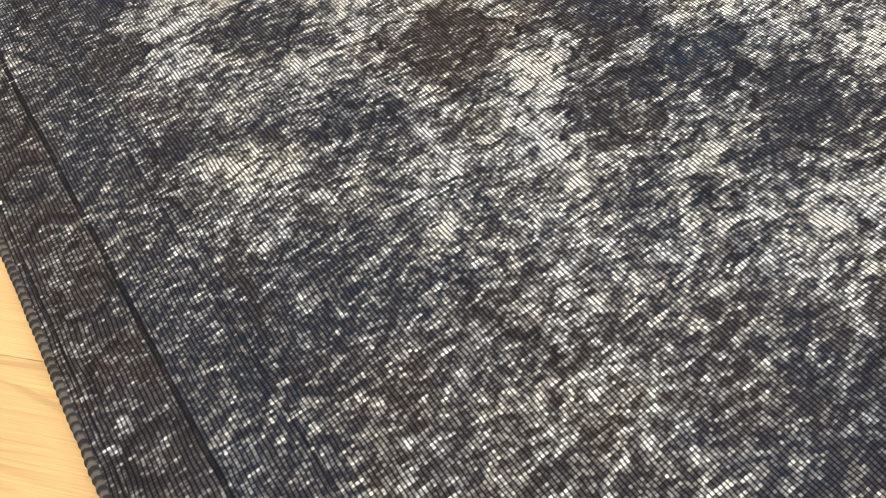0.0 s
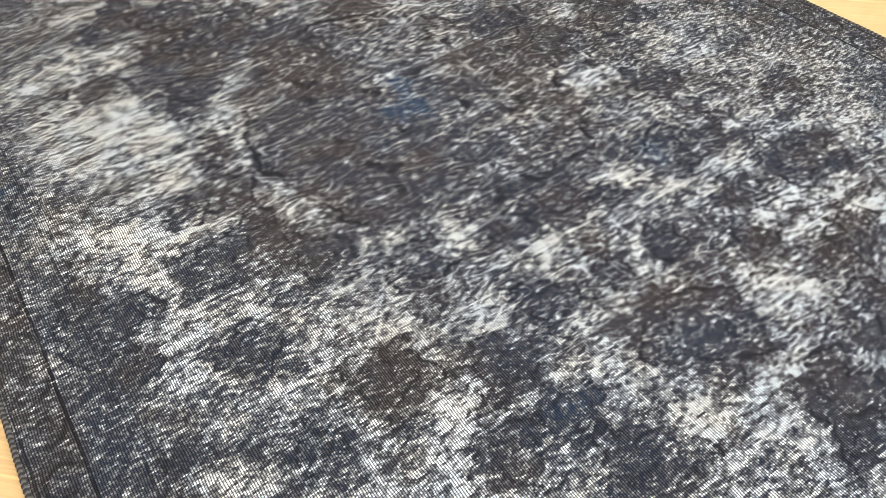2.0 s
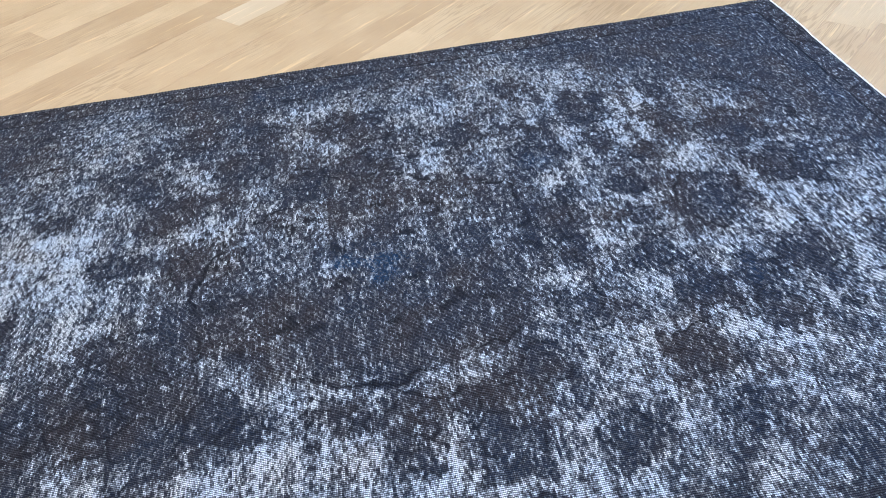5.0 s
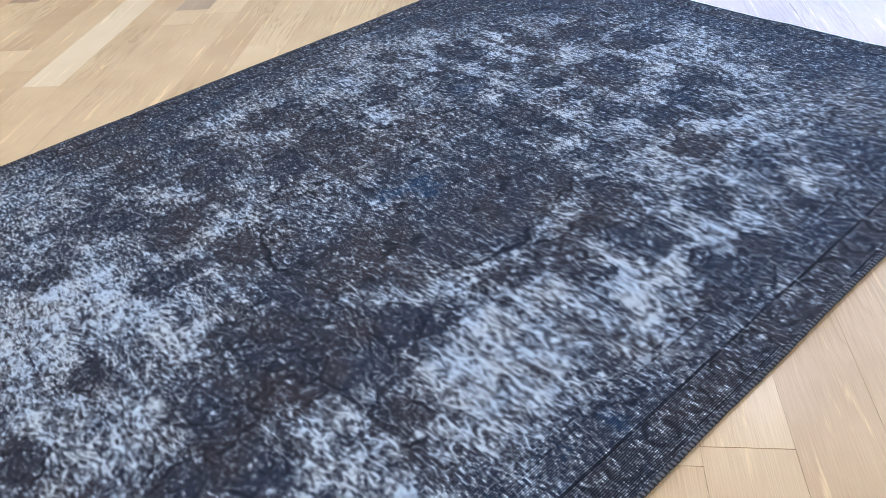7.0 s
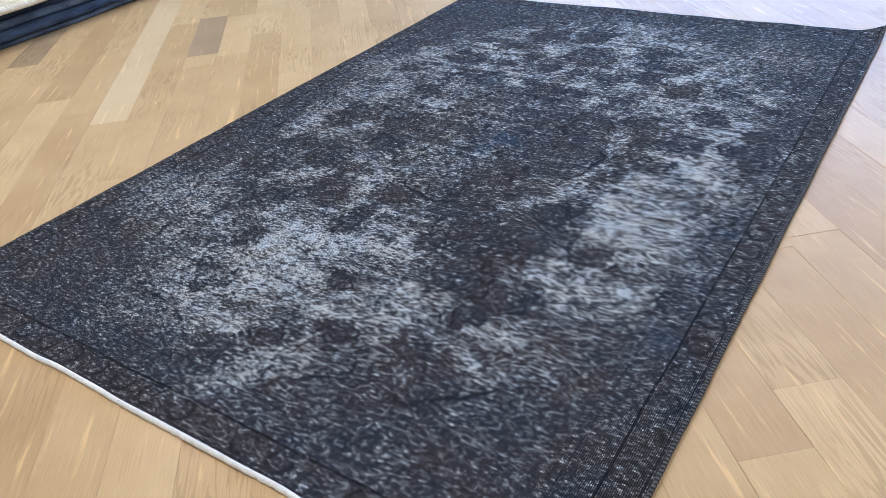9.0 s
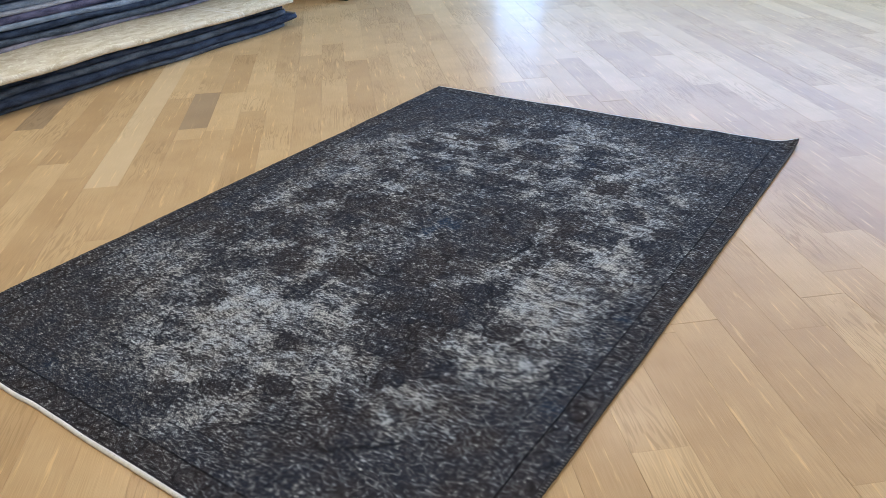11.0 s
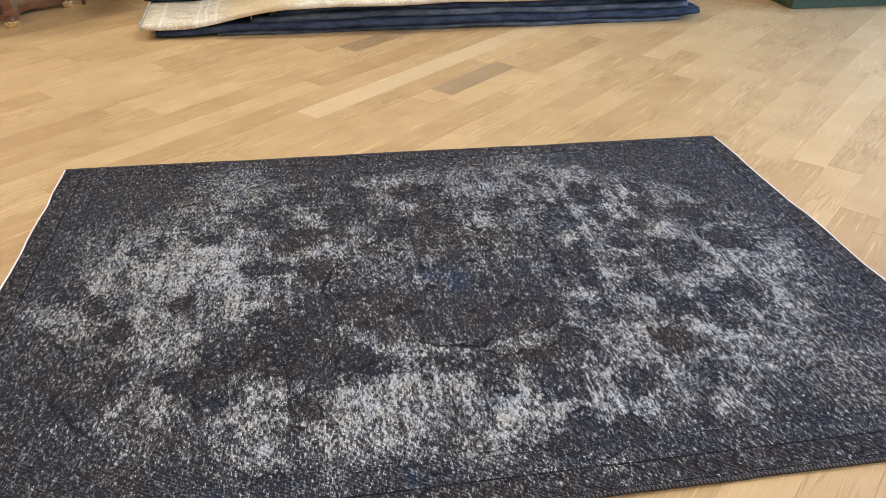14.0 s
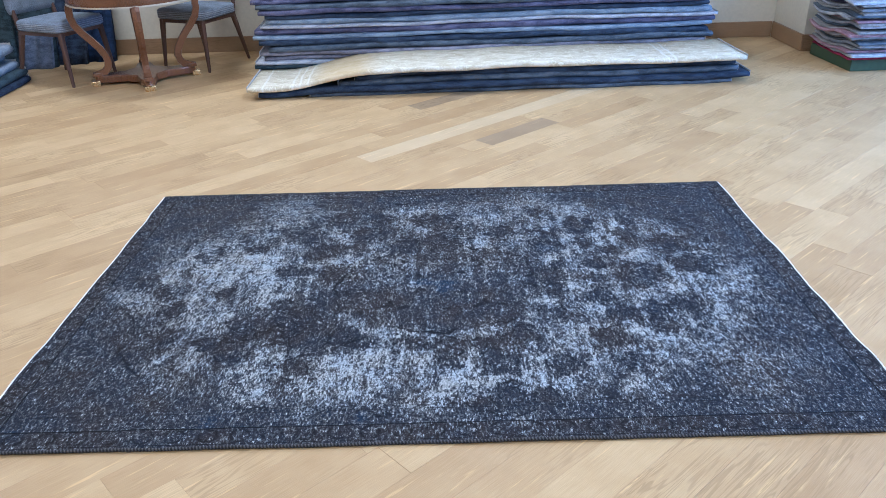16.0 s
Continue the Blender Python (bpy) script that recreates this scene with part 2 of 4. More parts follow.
def wound_yarn():
    """Yarn wound round the long edge, dark with paler turns."""
    mat, nt, bsdf = nodes_of("overcast_yarn")
    n = Net(nt)
    p = n.obj()
    sep = nt.nodes.new("ShaderNodeSeparateXYZ")
    n.put(sep.inputs[0], p)
    turn = n.math("SINE", n.math("MULTIPLY", n.math("ADD", sep.outputs[0], n.math("MULTIPLY", sep.outputs[2], 0.5)), 2 * math.pi / 0.0095))
    f = n.math("ADD", n.math("MULTIPLY", turn, 0.35), n.noise(p, 70.0, 3))
    n.put(bsdf.inputs["Base Color"], n.mix(n.smooth(f, 0.25, 0.85), (0.014, 0.013, 0.013), (0.095, 0.088, 0.084)))
    bsdf.inputs["Roughness"].default_value = 0.95
    n.put(bsdf.inputs["Normal"], n.bump(f, 0.6, 0.003))
    return mat


M_BIND = wound_yarn()

# ---- builders ----


def part(name, bm, material, parent=None, label=""):
    me = bpy.data.meshes.new(name)
    bm.to_mesh(me)
    bm.free()
    me.materials.append(material)
    ob = new(name, me)
    if parent is not None:
        ob.parent = parent
    return tagged(ob, label=label)


def shade(ob, smooth=True):
    ob.data.polygons.foreach_set("use_smooth", [smooth] * len(ob.data.polygons))
    return ob


def box(bm, lo, hi, bevel=0.0, m=None):
    size = [b - a for a, b in zip(lo, hi)]
    mid = [(a + b) / 2 for a, b in zip(lo, hi)]
    got = bmesh.ops.create_cube(bm, size=1.0, matrix=Matrix.Translation(mid) @ Matrix.Diagonal((*size, 1)))
    verts = got["verts"]
    if bevel:
        edges = list({e for v in verts for e in v.link_edges})
        got = bmesh.ops.bevel(bm, geom=edges, offset=bevel, segments=2, affect="EDGES", profile=0.6)
        verts = got["verts"]
    if m is not None:
        bmesh.ops.transform(bm, matrix=m, verts=list(verts))
    return bm


def loft(bm, rings, closed=True, caps=True):
    """Skin a list of rings, each a list of places."""
    rows = [[bm.verts.new(p) for p in ring] for ring in rings]
    k = len(rows[0])
    for a, b in zip(rows, rows[1:]):
        for i in range(k if closed else k - 1):
            j = (i + 1) % k
            bm.faces.new((a[i], a[j], b[j], b[i]))
    if caps and closed:
        bm.faces.new(list(reversed(rows[0])))
        bm.faces.new(rows[-1])
    return bm


def slab(name, lo, hi, material, kind="structure", bevel=0.0, label="", category=""):
    ob = part(name, box(bmesh.new(), lo, hi, bevel), material)
    return tagged(ob, label=label, category=category, kind=kind)


def empty(name, m, label, category, group="", kind=""):
    ob = new(name)
    ob.matrix_world = m
    return tagged(ob, label=label, category=category, group=group, kind=kind)


# ---- the room ----
slab("wall_north", (-4.6, 3.48, 0), (4.38, 3.68, 3.0), M_WALL, label="cream plastered shop wall behind the carpet piles", category="wall")
slab("wall_north_2", (4.38, 2.86, 0), (7.2, 3.68, 3.0), M_WALL, label="cream plastered wall stepping forward as a pier", category="wall")
slab("wall_west", (-4.8, -6.6, 0), (-4.6, 3.68, 3.0), M_WALL, label="plain cream plastered wall", category="wall")
slab("wall_south", (-4.6, -6.8, 0), (7.2, -6.6, 3.0), M_WALL, label="plain cream plastered wall", category="wall")
slab("wall_east", (7.1, -6.6, 0), (7.3, -4.0, 3.0), M_WALL, label="plain cream plastered wall beside the shop window", category="wall")
slab("wall_east_2", (7.1, -4.0, 2.6), (7.3, 2.45, 3.0), M_WALL, label="plain lintel wall over the shop window", category="wall")
slab("wall_east_4", (7.1, -4.0, 0), (7.3, 1.66, 0.82), M_WALL, label="plain cream parapet wall under the shop window", category="wall")
slab("wall_east_3", (7.1, 2.45, 0), (7.3, 2.86, 3.0), M_WALL, label="plain cream plastered wall beside the shop door", category="wall")
slab("ceiling", (-4.8, -6.8, 3.0), (7.3, 3.68, 3.15), M_CEIL, label="white plastered shop ceiling", category="ceiling")


def skirting(a, b, name):
    """An oak skirting board between two floor points, its face to the room."""
    (x0, y0), (x1, y1) = a, b
    long, turn = math.hypot(x1 - x0, y1 - y0), math.atan2(y1 - y0, x1 - x0)
    bm = box(bmesh.new(), (0, -0.02, 0.002), (long, 0, 0.135), 0.004)
    ob = part(name, bm, M_SKIRT)
    ob.matrix_world = pose(x0, y0, 0, 0, 0, math.degrees(turn))
    return tagged(ob, label="plain brown oak skirting board along the wall", category="skirting", kind="structure")


skirting((-4.6, 3.48), (4.36, 3.48), "baseboard_1")
skirting((4.38, 3.458), (4.38, 2.84), "baseboard_2")
skirting((4.381, 2.86), (7.1, 2.86), "baseboard_3")

floor = tagged(slab("floor", (-4.8, -6.8, -0.12), (7.3, 3.68, -0.018), M_STRIP), label="oak plank floor laid slantwise across the shop", category="floor")

# ---- the overdyed carpet ----
# patches worn to the cotton: middle, radius, strength
BARE_A = [
    (0.15, -1.41, 0.03, 0.50), (0.17, -0.97, 0.06, 0.90), (0.18, -0.58, 0.06, 0.40), (0.23, -1.04, 0.06, 0.65), (0.27, -1.49, 0.04, 0.32), (0.28, -0.83, 0.05, 0.70), (0.28, -0.75, 0.06, 0.60), (0.33, -0.66, 0.09, 0.70),
    (0.41, -1.19, 0.05, 0.40), (0.44, -1.41, 0.03, 0.60), (0.47, -1.12, 0.08, 0.87), (0.47, -0.99, 0.09, 0.90), (0.49, -1.22, 0.06, 0.60), (0.50, -1.59, 0.05, 0.36), (0.51, -1.45, 0.05, 0.75), (0.51, -0.84, 0.10, 0.90),
    (0.52, -0.72, 0.13, 0.90), (0.54, -1.36, 0.05, 0.90), (0.56, -0.18, 0.07, 0.40), (0.56, -1.13, 0.07, 0.85), (0.59, -1.46, 0.04, 0.70), (0.59, -0.66, 0.05, 0.90), (0.60, -0.45, 0.09, 0.80), (0.64, -0.22, 0.08, 0.60),
    (0.66, -0.78, 0.07, 0.87),
]
BARE_B = [
    (0.67, -0.86, 0.07, 0.80), (0.67, -1.09, 0.08, 0.80), (0.68, -0.11, 0.08, 0.60), (0.69, -0.69, 0.06, 0.56), (0.71, -0.26, 0.08, 0.48), (0.72, -0.97, 0.09, 0.85), (0.72, -0.59, 0.05, 0.70), (0.75, -1.50, 0.06, 0.75),
    (0.75, -1.61, 0.07, 0.90), (0.80, -1.53, 0.07, 0.90), (0.84, -0.89, 0.05, 0.50), (0.85, -0.75, 0.04, 0.72), (0.86, -1.42, 0.05, 0.70), (0.88, -0.25, 0.04, 0.60), (0.89, -0.53, 0.05, 0.70), (0.92, -0.47, 0.05, 0.80),
    (0.93, -0.77, 0.04, 0.60), (0.97, -1.73, 0.03, 0.64), (0.98, -1.59, 0.06, 0.80), (0.98, -1.18, 0.03, 0.50), (0.99, -0.74, 0.04, 0.60), (1.00, -0.57, 0.04, 0.40), (1.01, -1.44, 0.06, 0.60), (1.04, -0.41, 0.05, 0.40),
    (1.05, -1.54, 0.08, 1.00),
]
BARE_C = [
    (1.05, -0.79, 0.05, 0.60), (1.05, -1.23, 0.04, 0.70), (1.08, -1.45, 0.06, 0.80), (1.09, -0.90, 0.02, 0.50), (1.11, -1.64, 0.05, 0.60), (1.12, -1.28, 0.03, 0.70), (1.12, -1.52, 0.06, 0.60), (1.18, -0.27, 0.06, 0.60),
    (1.18, -1.43, 0.06, 1.00), (1.22, -1.28, 0.04, 0.70), (1.26, -0.45, 0.06, 0.65), (1.27, -1.56, 0.04, 0.56), (1.27, -1.41, 0.03, 0.48), (1.30, -1.47, 0.03, 0.50), (1.30, -1.71, 0.06, 0.70), (1.31, -1.33, 0.05, 0.70),
    (1.32, -0.70, 0.05, 0.32), (1.34, -0.24, 0.07, 0.70), (1.40, -1.27, 0.03, 0.80), (1.40, -1.63, 0.07, 0.85), (1.43, -1.49, 0.05, 0.95), (1.44, -1.39, 0.03, 0.80), (1.44, -1.30, 0.03, 0.92), (1.45, -0.40, 0.05, 0.60),
    (1.46, -1.78, 0.04, 0.40),
]
BARE_D = [
    (1.48, -1.54, 0.06, 0.95), (1.51, -1.26, 0.03, 0.80), (1.51, -1.44, 0.04, 0.80), (1.52, -1.63, 0.04, 0.70), (1.53, -0.25, 0.08, 0.70), (1.53, -0.62, 0.05, 0.80), (1.55, -1.32, 0.03, 0.50), (1.57, -0.53, 0.05, 0.56),
    (1.60, -1.74, 0.05, 0.60), (1.62, -1.56, 0.06, 0.87), (1.63, -1.46, 0.04, 0.63), (1.63, -0.38, 0.05, 0.70), (1.65, -1.64, 0.03, 0.64), (1.69, -0.26, 0.07, 0.70), (1.69, -1.59, 0.05, 0.90), (1.72, -0.56, 0.04, 0.70),
    (1.73, -1.36, 0.03, 0.60), (1.75, -0.35, 0.05, 0.60), (1.75, -1.62, 0.05, 0.83), (1.75, -0.47, 0.08, 0.70), (1.78, -1.13, 0.04, 0.80), (1.79, -1.41, 0.04, 0.77), (1.80, -0.76, 0.04, 0.80), (1.81, -0.17, 0.11, 0.60),
    (1.82, -1.68, 0.03, 0.56),
]
BARE_E = [
    (1.84, -0.25, 0.06, 0.70), (1.84, -0.45, 0.06, 0.63), (1.84, -1.31, 0.05, 0.90), (1.85, -1.08, 0.03, 0.56), (1.87, -1.00, 0.04, 0.70), (1.87, -0.64, 0.03, 0.70), (1.88, -1.50, 0.04, 0.70), (1.91, -0.73, 0.04, 0.80),
    (1.92, -1.65, 0.04, 0.70), (1.94, -1.17, 0.04, 0.83), (1.95, -0.59, 0.03, 1.00), (1.95, -0.89, 0.06, 0.80), (1.98, -1.61, 0.07, 0.80), (1.99, -0.68, 0.05, 0.65), (1.99, -0.26, 0.06, 0.60), (2.00, -1.51, 0.04, 0.70),
    (2.02, -1.07, 0.03, 0.90), (2.02, -1.28, 0.05, 0.90), (2.03, -0.98, 0.05, 0.80), (2.05, -0.61, 0.05, 0.70), (2.07, -1.48, 0.03, 0.70), (2.07, -0.89, 0.03, 0.70), (2.07, -0.52, 0.06, 0.85), (2.09, -0.77, 0.05, 0.75),
    (2.10, -1.37, 0.04, 0.83),
]
BARE_F = [
    (2.11, -1.13, 0.05, 0.80), (2.14, -0.47, 0.05, 0.80), (2.18, -1.41, 0.04, 0.90), (2.18, -0.78, 0.06, 0.64), (2.20, -1.17, 0.04, 0.80), (2.20, -1.24, 0.04, 0.48), (2.21, -1.05, 0.05, 0.85), (2.21, -0.72, 0.05, 0.80),
    (2.25, -0.82, 0.04, 0.82), (2.29, -0.99, 0.07, 0.85), (2.31, -1.07, 0.04, 0.48), (2.31, -1.27, 0.05, 0.90), (2.32, -0.55, 0.04, 0.48), (2.33, -0.74, 0.04, 0.70), (2.34, -1.36, 0.03, 0.48), (2.35, -0.93, 0.04, 0.90),
    (2.35, -1.17, 0.04, 0.50), (2.37, -1.49, 0.03, 0.60), (2.38, -1.06, 0.07, 0.70), (2.42, -1.20, 0.03, 0.40), (2.46, -0.95, 0.05, 0.70), (2.48, -0.67, 0.05, 0.48), (2.52, -1.08, 0.04, 0.48), (2.53, -0.99, 0.05, 0.60),
    (2.55, -0.93, 0.06, 0.64),
]
BARE_G = [
    (2.56, -0.73, 0.03, 0.40), (2.35, -1.55, 0.10, 0.34), (2.30, -1.67, 0.09, 0.30), (2.50, -1.50, 0.08, 0.30),
    (2.20, -0.35, 0.07, 0.30), (1.98, -0.36, 0.06, 0.40), (2.44, -0.80, 0.05, 0.50), (2.26, -0.90, 0.04, 0.60),
]
# dark blossoms left standing: middle, radius
BLOSSOM_A = [
    (0.21, -0.90, 0.06), (0.30, -0.98, 0.05), (0.33, -1.31, 0.10), (0.38, -1.11, 0.05), (0.42, -0.65, 0.07), (0.54, -0.97, 0.05), (0.57, -1.33, 0.05), (0.59, -0.62, 0.04),
    (0.67, -1.39, 0.06), (0.67, -1.29, 0.05), (0.71, -1.20, 0.09), (0.78, -0.83, 0.06), (0.78, -0.50, 0.07), (0.78, -1.10, 0.05), (0.79, -1.30, 0.06), (0.84, -1.21, 0.09),
    (0.89, -1.50, 0.05), (0.90, -1.34, 0.09), (0.90, -1.16, 0.10), (0.90, -0.67, 0.07), (0.91, -0.33, 0.07), (0.98, -0.85, 0.08), (1.02, -1.31, 0.06), (1.06, -0.50, 0.07),
    (1.09, -1.36, 0.04), (1.10, -0.35, 0.05), (1.22, -0.61, 0.06), (1.24, -1.37, 0.05), (1.31, -0.34, 0.05), (1.35, -0.57, 0.07), (1.38, -1.39, 0.06), (1.38, -0.39, 0.08),
    (1.40, -1.48, 0.04),
]
BLOSSOM_B = [
    (1.44, -0.59, 0.05), (1.49, -0.50, 0.06), (1.50, -1.72, 0.04), (1.50, -1.39, 0.04), (1.55, -1.49, 0.07), (1.58, -1.67, 0.07), (1.63, -0.52, 0.06), (1.64, -1.33, 0.06),
    (1.70, -1.68, 0.05), (1.76, -1.51, 0.05), (1.77, -1.20, 0.06), (1.78, -0.54, 0.06), (1.78, -0.91, 0.07), (1.80, -1.01, 0.05), (1.81, -0.30, 0.06), (1.81, -0.66, 0.07),
    (1.83, -0.83, 0.03), (1.89, -1.66, 0.03), (1.94, -1.37, 0.07), (1.97, -1.51, 0.04), (1.97, -0.96, 0.04), (1.97, -1.08, 0.06), (1.98, -0.84, 0.04), (1.98, -0.48, 0.08),
    (1.98, -0.64, 0.05), (2.02, -1.22, 0.06), (2.06, -0.71, 0.05), (2.14, -1.18, 0.05), (2.15, -1.29, 0.06), (2.15, -0.93, 0.09), (2.15, -0.55, 0.05), (2.18, -0.42, 0.04),
    (2.27, -1.14, 0.08),
]
BLOSSOM_C = [
    (2.28, -1.30, 0.02), (2.32, -0.66, 0.08), (2.36, -0.84, 0.08), (2.42, -0.89, 0.05),
]
BARE = BARE_A + BARE_B + BARE_C + BARE_D + BARE_E + BARE_F + BARE_G
BLOSSOMS = BLOSSOM_A + BLOSSOM_B + BLOSSOM_C
# curls of the centre medallion, mirrored over its long axis: middle, radius, start, sweep
SCROLLS = [
    (1.52, 0.20, 0.030, 180, 120), (1.585, 0.20, 0.028, 230, 110), (1.55, 0.14, 0.022, 90, 130), (1.17, 0.20, 0.030, 200, 120),
    (1.235, 0.205, 0.026, 190, 130), (1.20, 0.14, 0.022, 80, 140), (1.38, 0.17, 0.030, 20, 110), (1.70, 0.06, 0.030, 250, 130),
    (1.04, 0.06, 0.030, 90, 130), (1.44, 0.06, 0.020, 0, 160), (1.30, 0.07, 0.020, 150, 160),
]


def value_noise(x, y, cell, seed):
    """Smooth noise from 0 to 1 over arrays of places."""
    rng = np.random.default_rng(seed)
    table = rng.random((64, 64))
    u, v = x / cell + 20.37, y / cell + 20.71
    i, j = np.floor(u).astype(int), np.floor(v).astype(int)
    a, b = u - i, v - j
    a, b = a * a * (3 - 2 * a), b * b * (3 - 2 * b)
    t = lambda di, dj: table[(i + di) % 64, (j + dj) % 64]  # noqa: E731
    return (t(0, 0) * (1 - a) + t(1, 0) * a) * (1 - b) + (t(0, 1) * (1 - a) + t(1, 1) * a) * b


def ramp(v, lo, hi):
    s = np.clip((v - lo) / (hi - lo), 0, 1)
    return s * s * (3 - 2 * s)


def window(x, y, px, py, reach):
    """The part of the grid within reach of a place, as slices."""
    i = np.searchsorted(x[:, 0], (px - reach, px + reach))
    j = np.searchsorted(-y[0], (-py - reach, -py + reach))
    return slice(*i), slice(*j)


def rug_maps(x, y):
    """Wear, tint and ink (drawn lines) of the carpet at places given from its far left corner."""
    wx = x + 0.030 * (value_noise(x, y, 0.07, 1) - 0.5) + 0.020 * (value_noise(x, y, 0.022, 2) - 0.5)
    wy = y + 0.040 * (value_noise(x, y, 0.07, 3) - 0.5) + 0.034 * (value_noise(x, y, 0.022, 4) - 0.5)
    bare = np.ones_like(x)
    for px, py, r, s in BARE:
        w = window(x, y, px, py, r * 2.6 + 0.05)
        d2 = ((wx[w] - px) ** 2 + (wy[w] - py) ** 2) / (r * 1.12) ** 2
        bare[w] *= 1 - 0.94 * s * np.exp(-d2)
    edge = np.minimum(np.minimum(x, RUG_L - x), np.minimum(-y, RUG_W + y))
    oval = (np.abs((wx - 1.38) / 1.20) ** 2.5 + np.abs((wy + 0.96) / 0.78) ** 2.5) ** (1 / 2.5)
    field = ramp(oval, 1.05, 0.86)
    # lobed centre medallion
    ang = np.arctan2((y + 0.97) / 0.30, (x - 1.38) / 0.38)
    rim = np.hypot((wx - 1.38) / 0.385, (wy + 0.97) / 0.305) / (1 + 0.07 * np.abs(np.cos(4 * ang)) ** 0.7)
    medal = ramp(rim, 1.10, 0.90)
    dark, petals, hue = np.zeros_like(x), np.zeros_like(x), np.zeros_like(x)
    for px, py, r in BLOSSOMS:
        w = window(x, y, px, py, r * 1.9 + 0.03)
        turn = np.arctan2(wy[w] - py, wx[w] - px)
        lobes = 1.06 + 0.16 * np.sin(5 * turn + 40 * px) + 0.10 * np.sin(9 * turn + 70 * py)
        d = np.hypot(wx[w] - px, wy[w] - py) / (r * lobes)
        one = (0.80 + 0.20 * math.sin(57 * px + 31 * py) ** 2) * np.exp(-d ** 5)
        hue[w] = np.where(one > dark[w], math.sin(91 * px + 47 * py) * one, hue[w])
        dark[w] = np.maximum(dark[w], one)
        plain_d = np.hypot(x[w] - px, y[w] - py)
        for k, wide in ((0.95, 0.0036), (0.52, 0.0030)):
            gap = 0.35 + 0.65 * ramp(np.sin(3 * turn + 20 * px + 9 * k), -0.5, 0.4)
            petals[w] = np.maximum(petals[w], 0.65 * gap * np.exp(-((plain_d - r * k * lobes) / wide) ** 2))
    wear = 0.07 + 0.13 * field + 0.43 * (1 - bare)
    wear = wear * (1 - 0.92 * dark * (0.74 + 0.5 * value_noise(x, y, 0.016, 98)))
    low = 0.07 + 0.07 * ramp(y, -0.98, -0.86)
    wear = 0.57 * np.tanh(wear / 0.57)
    wear += medal * (low - wear) * 0.85
    # long creases of the folded carpet
    for at, wide, depth in ((-0.56, 0.006, 0.22), (-0.70, 0.008, 0.20), (-0.79, 0.007, 0.26), (-0.875, 0.006, 0.22), (-0.40, 0.006, 0.15)):
        line = np.exp(-((y - at - 0.012 * (value_noise(x, y, 0.4, 91) - 0.5)) / wide) ** 2)
        wear += 0.6 * depth * line * field * ramp(value_noise(x, y, 0.13, 92), 0.3, 0.7)
    line = np.exp(-((x - 1.485 - 0.02 * (value_noise(x, y, 0.3, 93) - 0.5)) / 0.009) ** 2)
    wear += 0.22 * line * ramp(y, -1.26, -1.15) * ramp(y, -0.40, -0.5)
    rough = 0.22 + 0.78 * field
    wear += rough * (0.24 * (value_noise(x * 4.5, y, 0.10, 63) - 0.5) + 0.24 * (value_noise(x * 10, y, 0.09, 64) - 0.5))
    wear += rough * (0.24 * (value_noise(x, y, 0.045, 6) - 0.5) + 0.22 * (value_noise(x, y, 0.018, 61) - 0.5))
    wear += 0.16 * rough * (value_noise(x, y, 0.16, 5) - 0.5)
    tint = 0.55 * value_noise(x, y, 0.20, 8) + 0.35 * value_noise(x, y, 0.05, 9) + 0.14 * hue
    tint += 0.9 * np.exp(-(((x - 1.36) / 0.12) ** 2 + ((y + 0.96) / 0.075) ** 2)) * (0.3 + 0.8 * value_noise(x, y, 0.03, 81))
    tint += 0.5 * np.exp(-(((x - 2.15) / 0.06) ** 2 + ((y + 0.94) / 0.05) ** 2))
    tint += 0.14 * (edge < 0.16) * (edge > 0.078)
    tint -= 0.16 * (edge < 0.075) + 0.12 * medal
    # drawn borders
    ink = petals * (0.3 + 0.7 * field)
    line = np.exp(-((rim - 1.0) / 0.014) ** 2) * ramp(value_noise(x, y, 0.09, 94), 0.25, 0.6)
    ink = np.maximum(ink, 0.75 * line)
    line = np.exp(-((oval - 0.985 - 0.03 * np.cos(14 * np.arctan2(y + 0.96, x - 1.38))) / 0.0045) ** 2)
    ink = np.maximum(ink, 0.6 * line * ramp(value_noise(x, y, 0.12, 95), 0.35, 0.65))
    for cx, cy, r, a0, sweep in SCROLLS:
        for sign in (1, -1):
            qx, qy = x - cx, (y + 0.95) * sign - cy
            ang = (np.arctan2(qy, qx) - radians(a0)) % (2 * math.pi)
            on = ramp(ang, -0.05, 0.5) * ramp(ang, radians(sweep), radians(sweep) - 0.6) * (ang < radians(sweep))
            ink = np.maximum(ink, 0.6 * on * np.exp(-((np.hypot(qx, qy) - r) / (0.003 + 0.006 * on)) ** 2))
    along = np.where(edge == np.minimum(-y, RUG_W + y), x, y)
    spot = np.hypot((along % 0.093) - 0.0465, edge - 0.045)
    ring = np.exp(-((spot - 0.024 - 0.004 * value_noise(x, y, 0.02, 96)) / 0.0042) ** 2)
    ink = np.maximum(ink, 0.6 * ring * ramp(value_noise(x, y, 0.03, 97), 0.3, 0.6))
    # faded scrollwork
    for cell, seed, depth in ((0.15, 11, 0.34), (0.085, 12, 0.30)):
        c = value_noise(x + 0.03 * value_noise(x, y, 0.05, 14), y, cell, seed)
        line = np.exp(-((np.abs((c * 4) % 1 - 0.5)) / 0.03) ** 2)
        ink = np.maximum(ink, depth * line * ramp(value_noise(x, y, 0.22, seed + 5), 0.42, 0.68) * (edge > 0.1))
    return np.clip(wear, 0, 1), np.clip(tint, 0, 1), np.clip(ink, 0, 1)


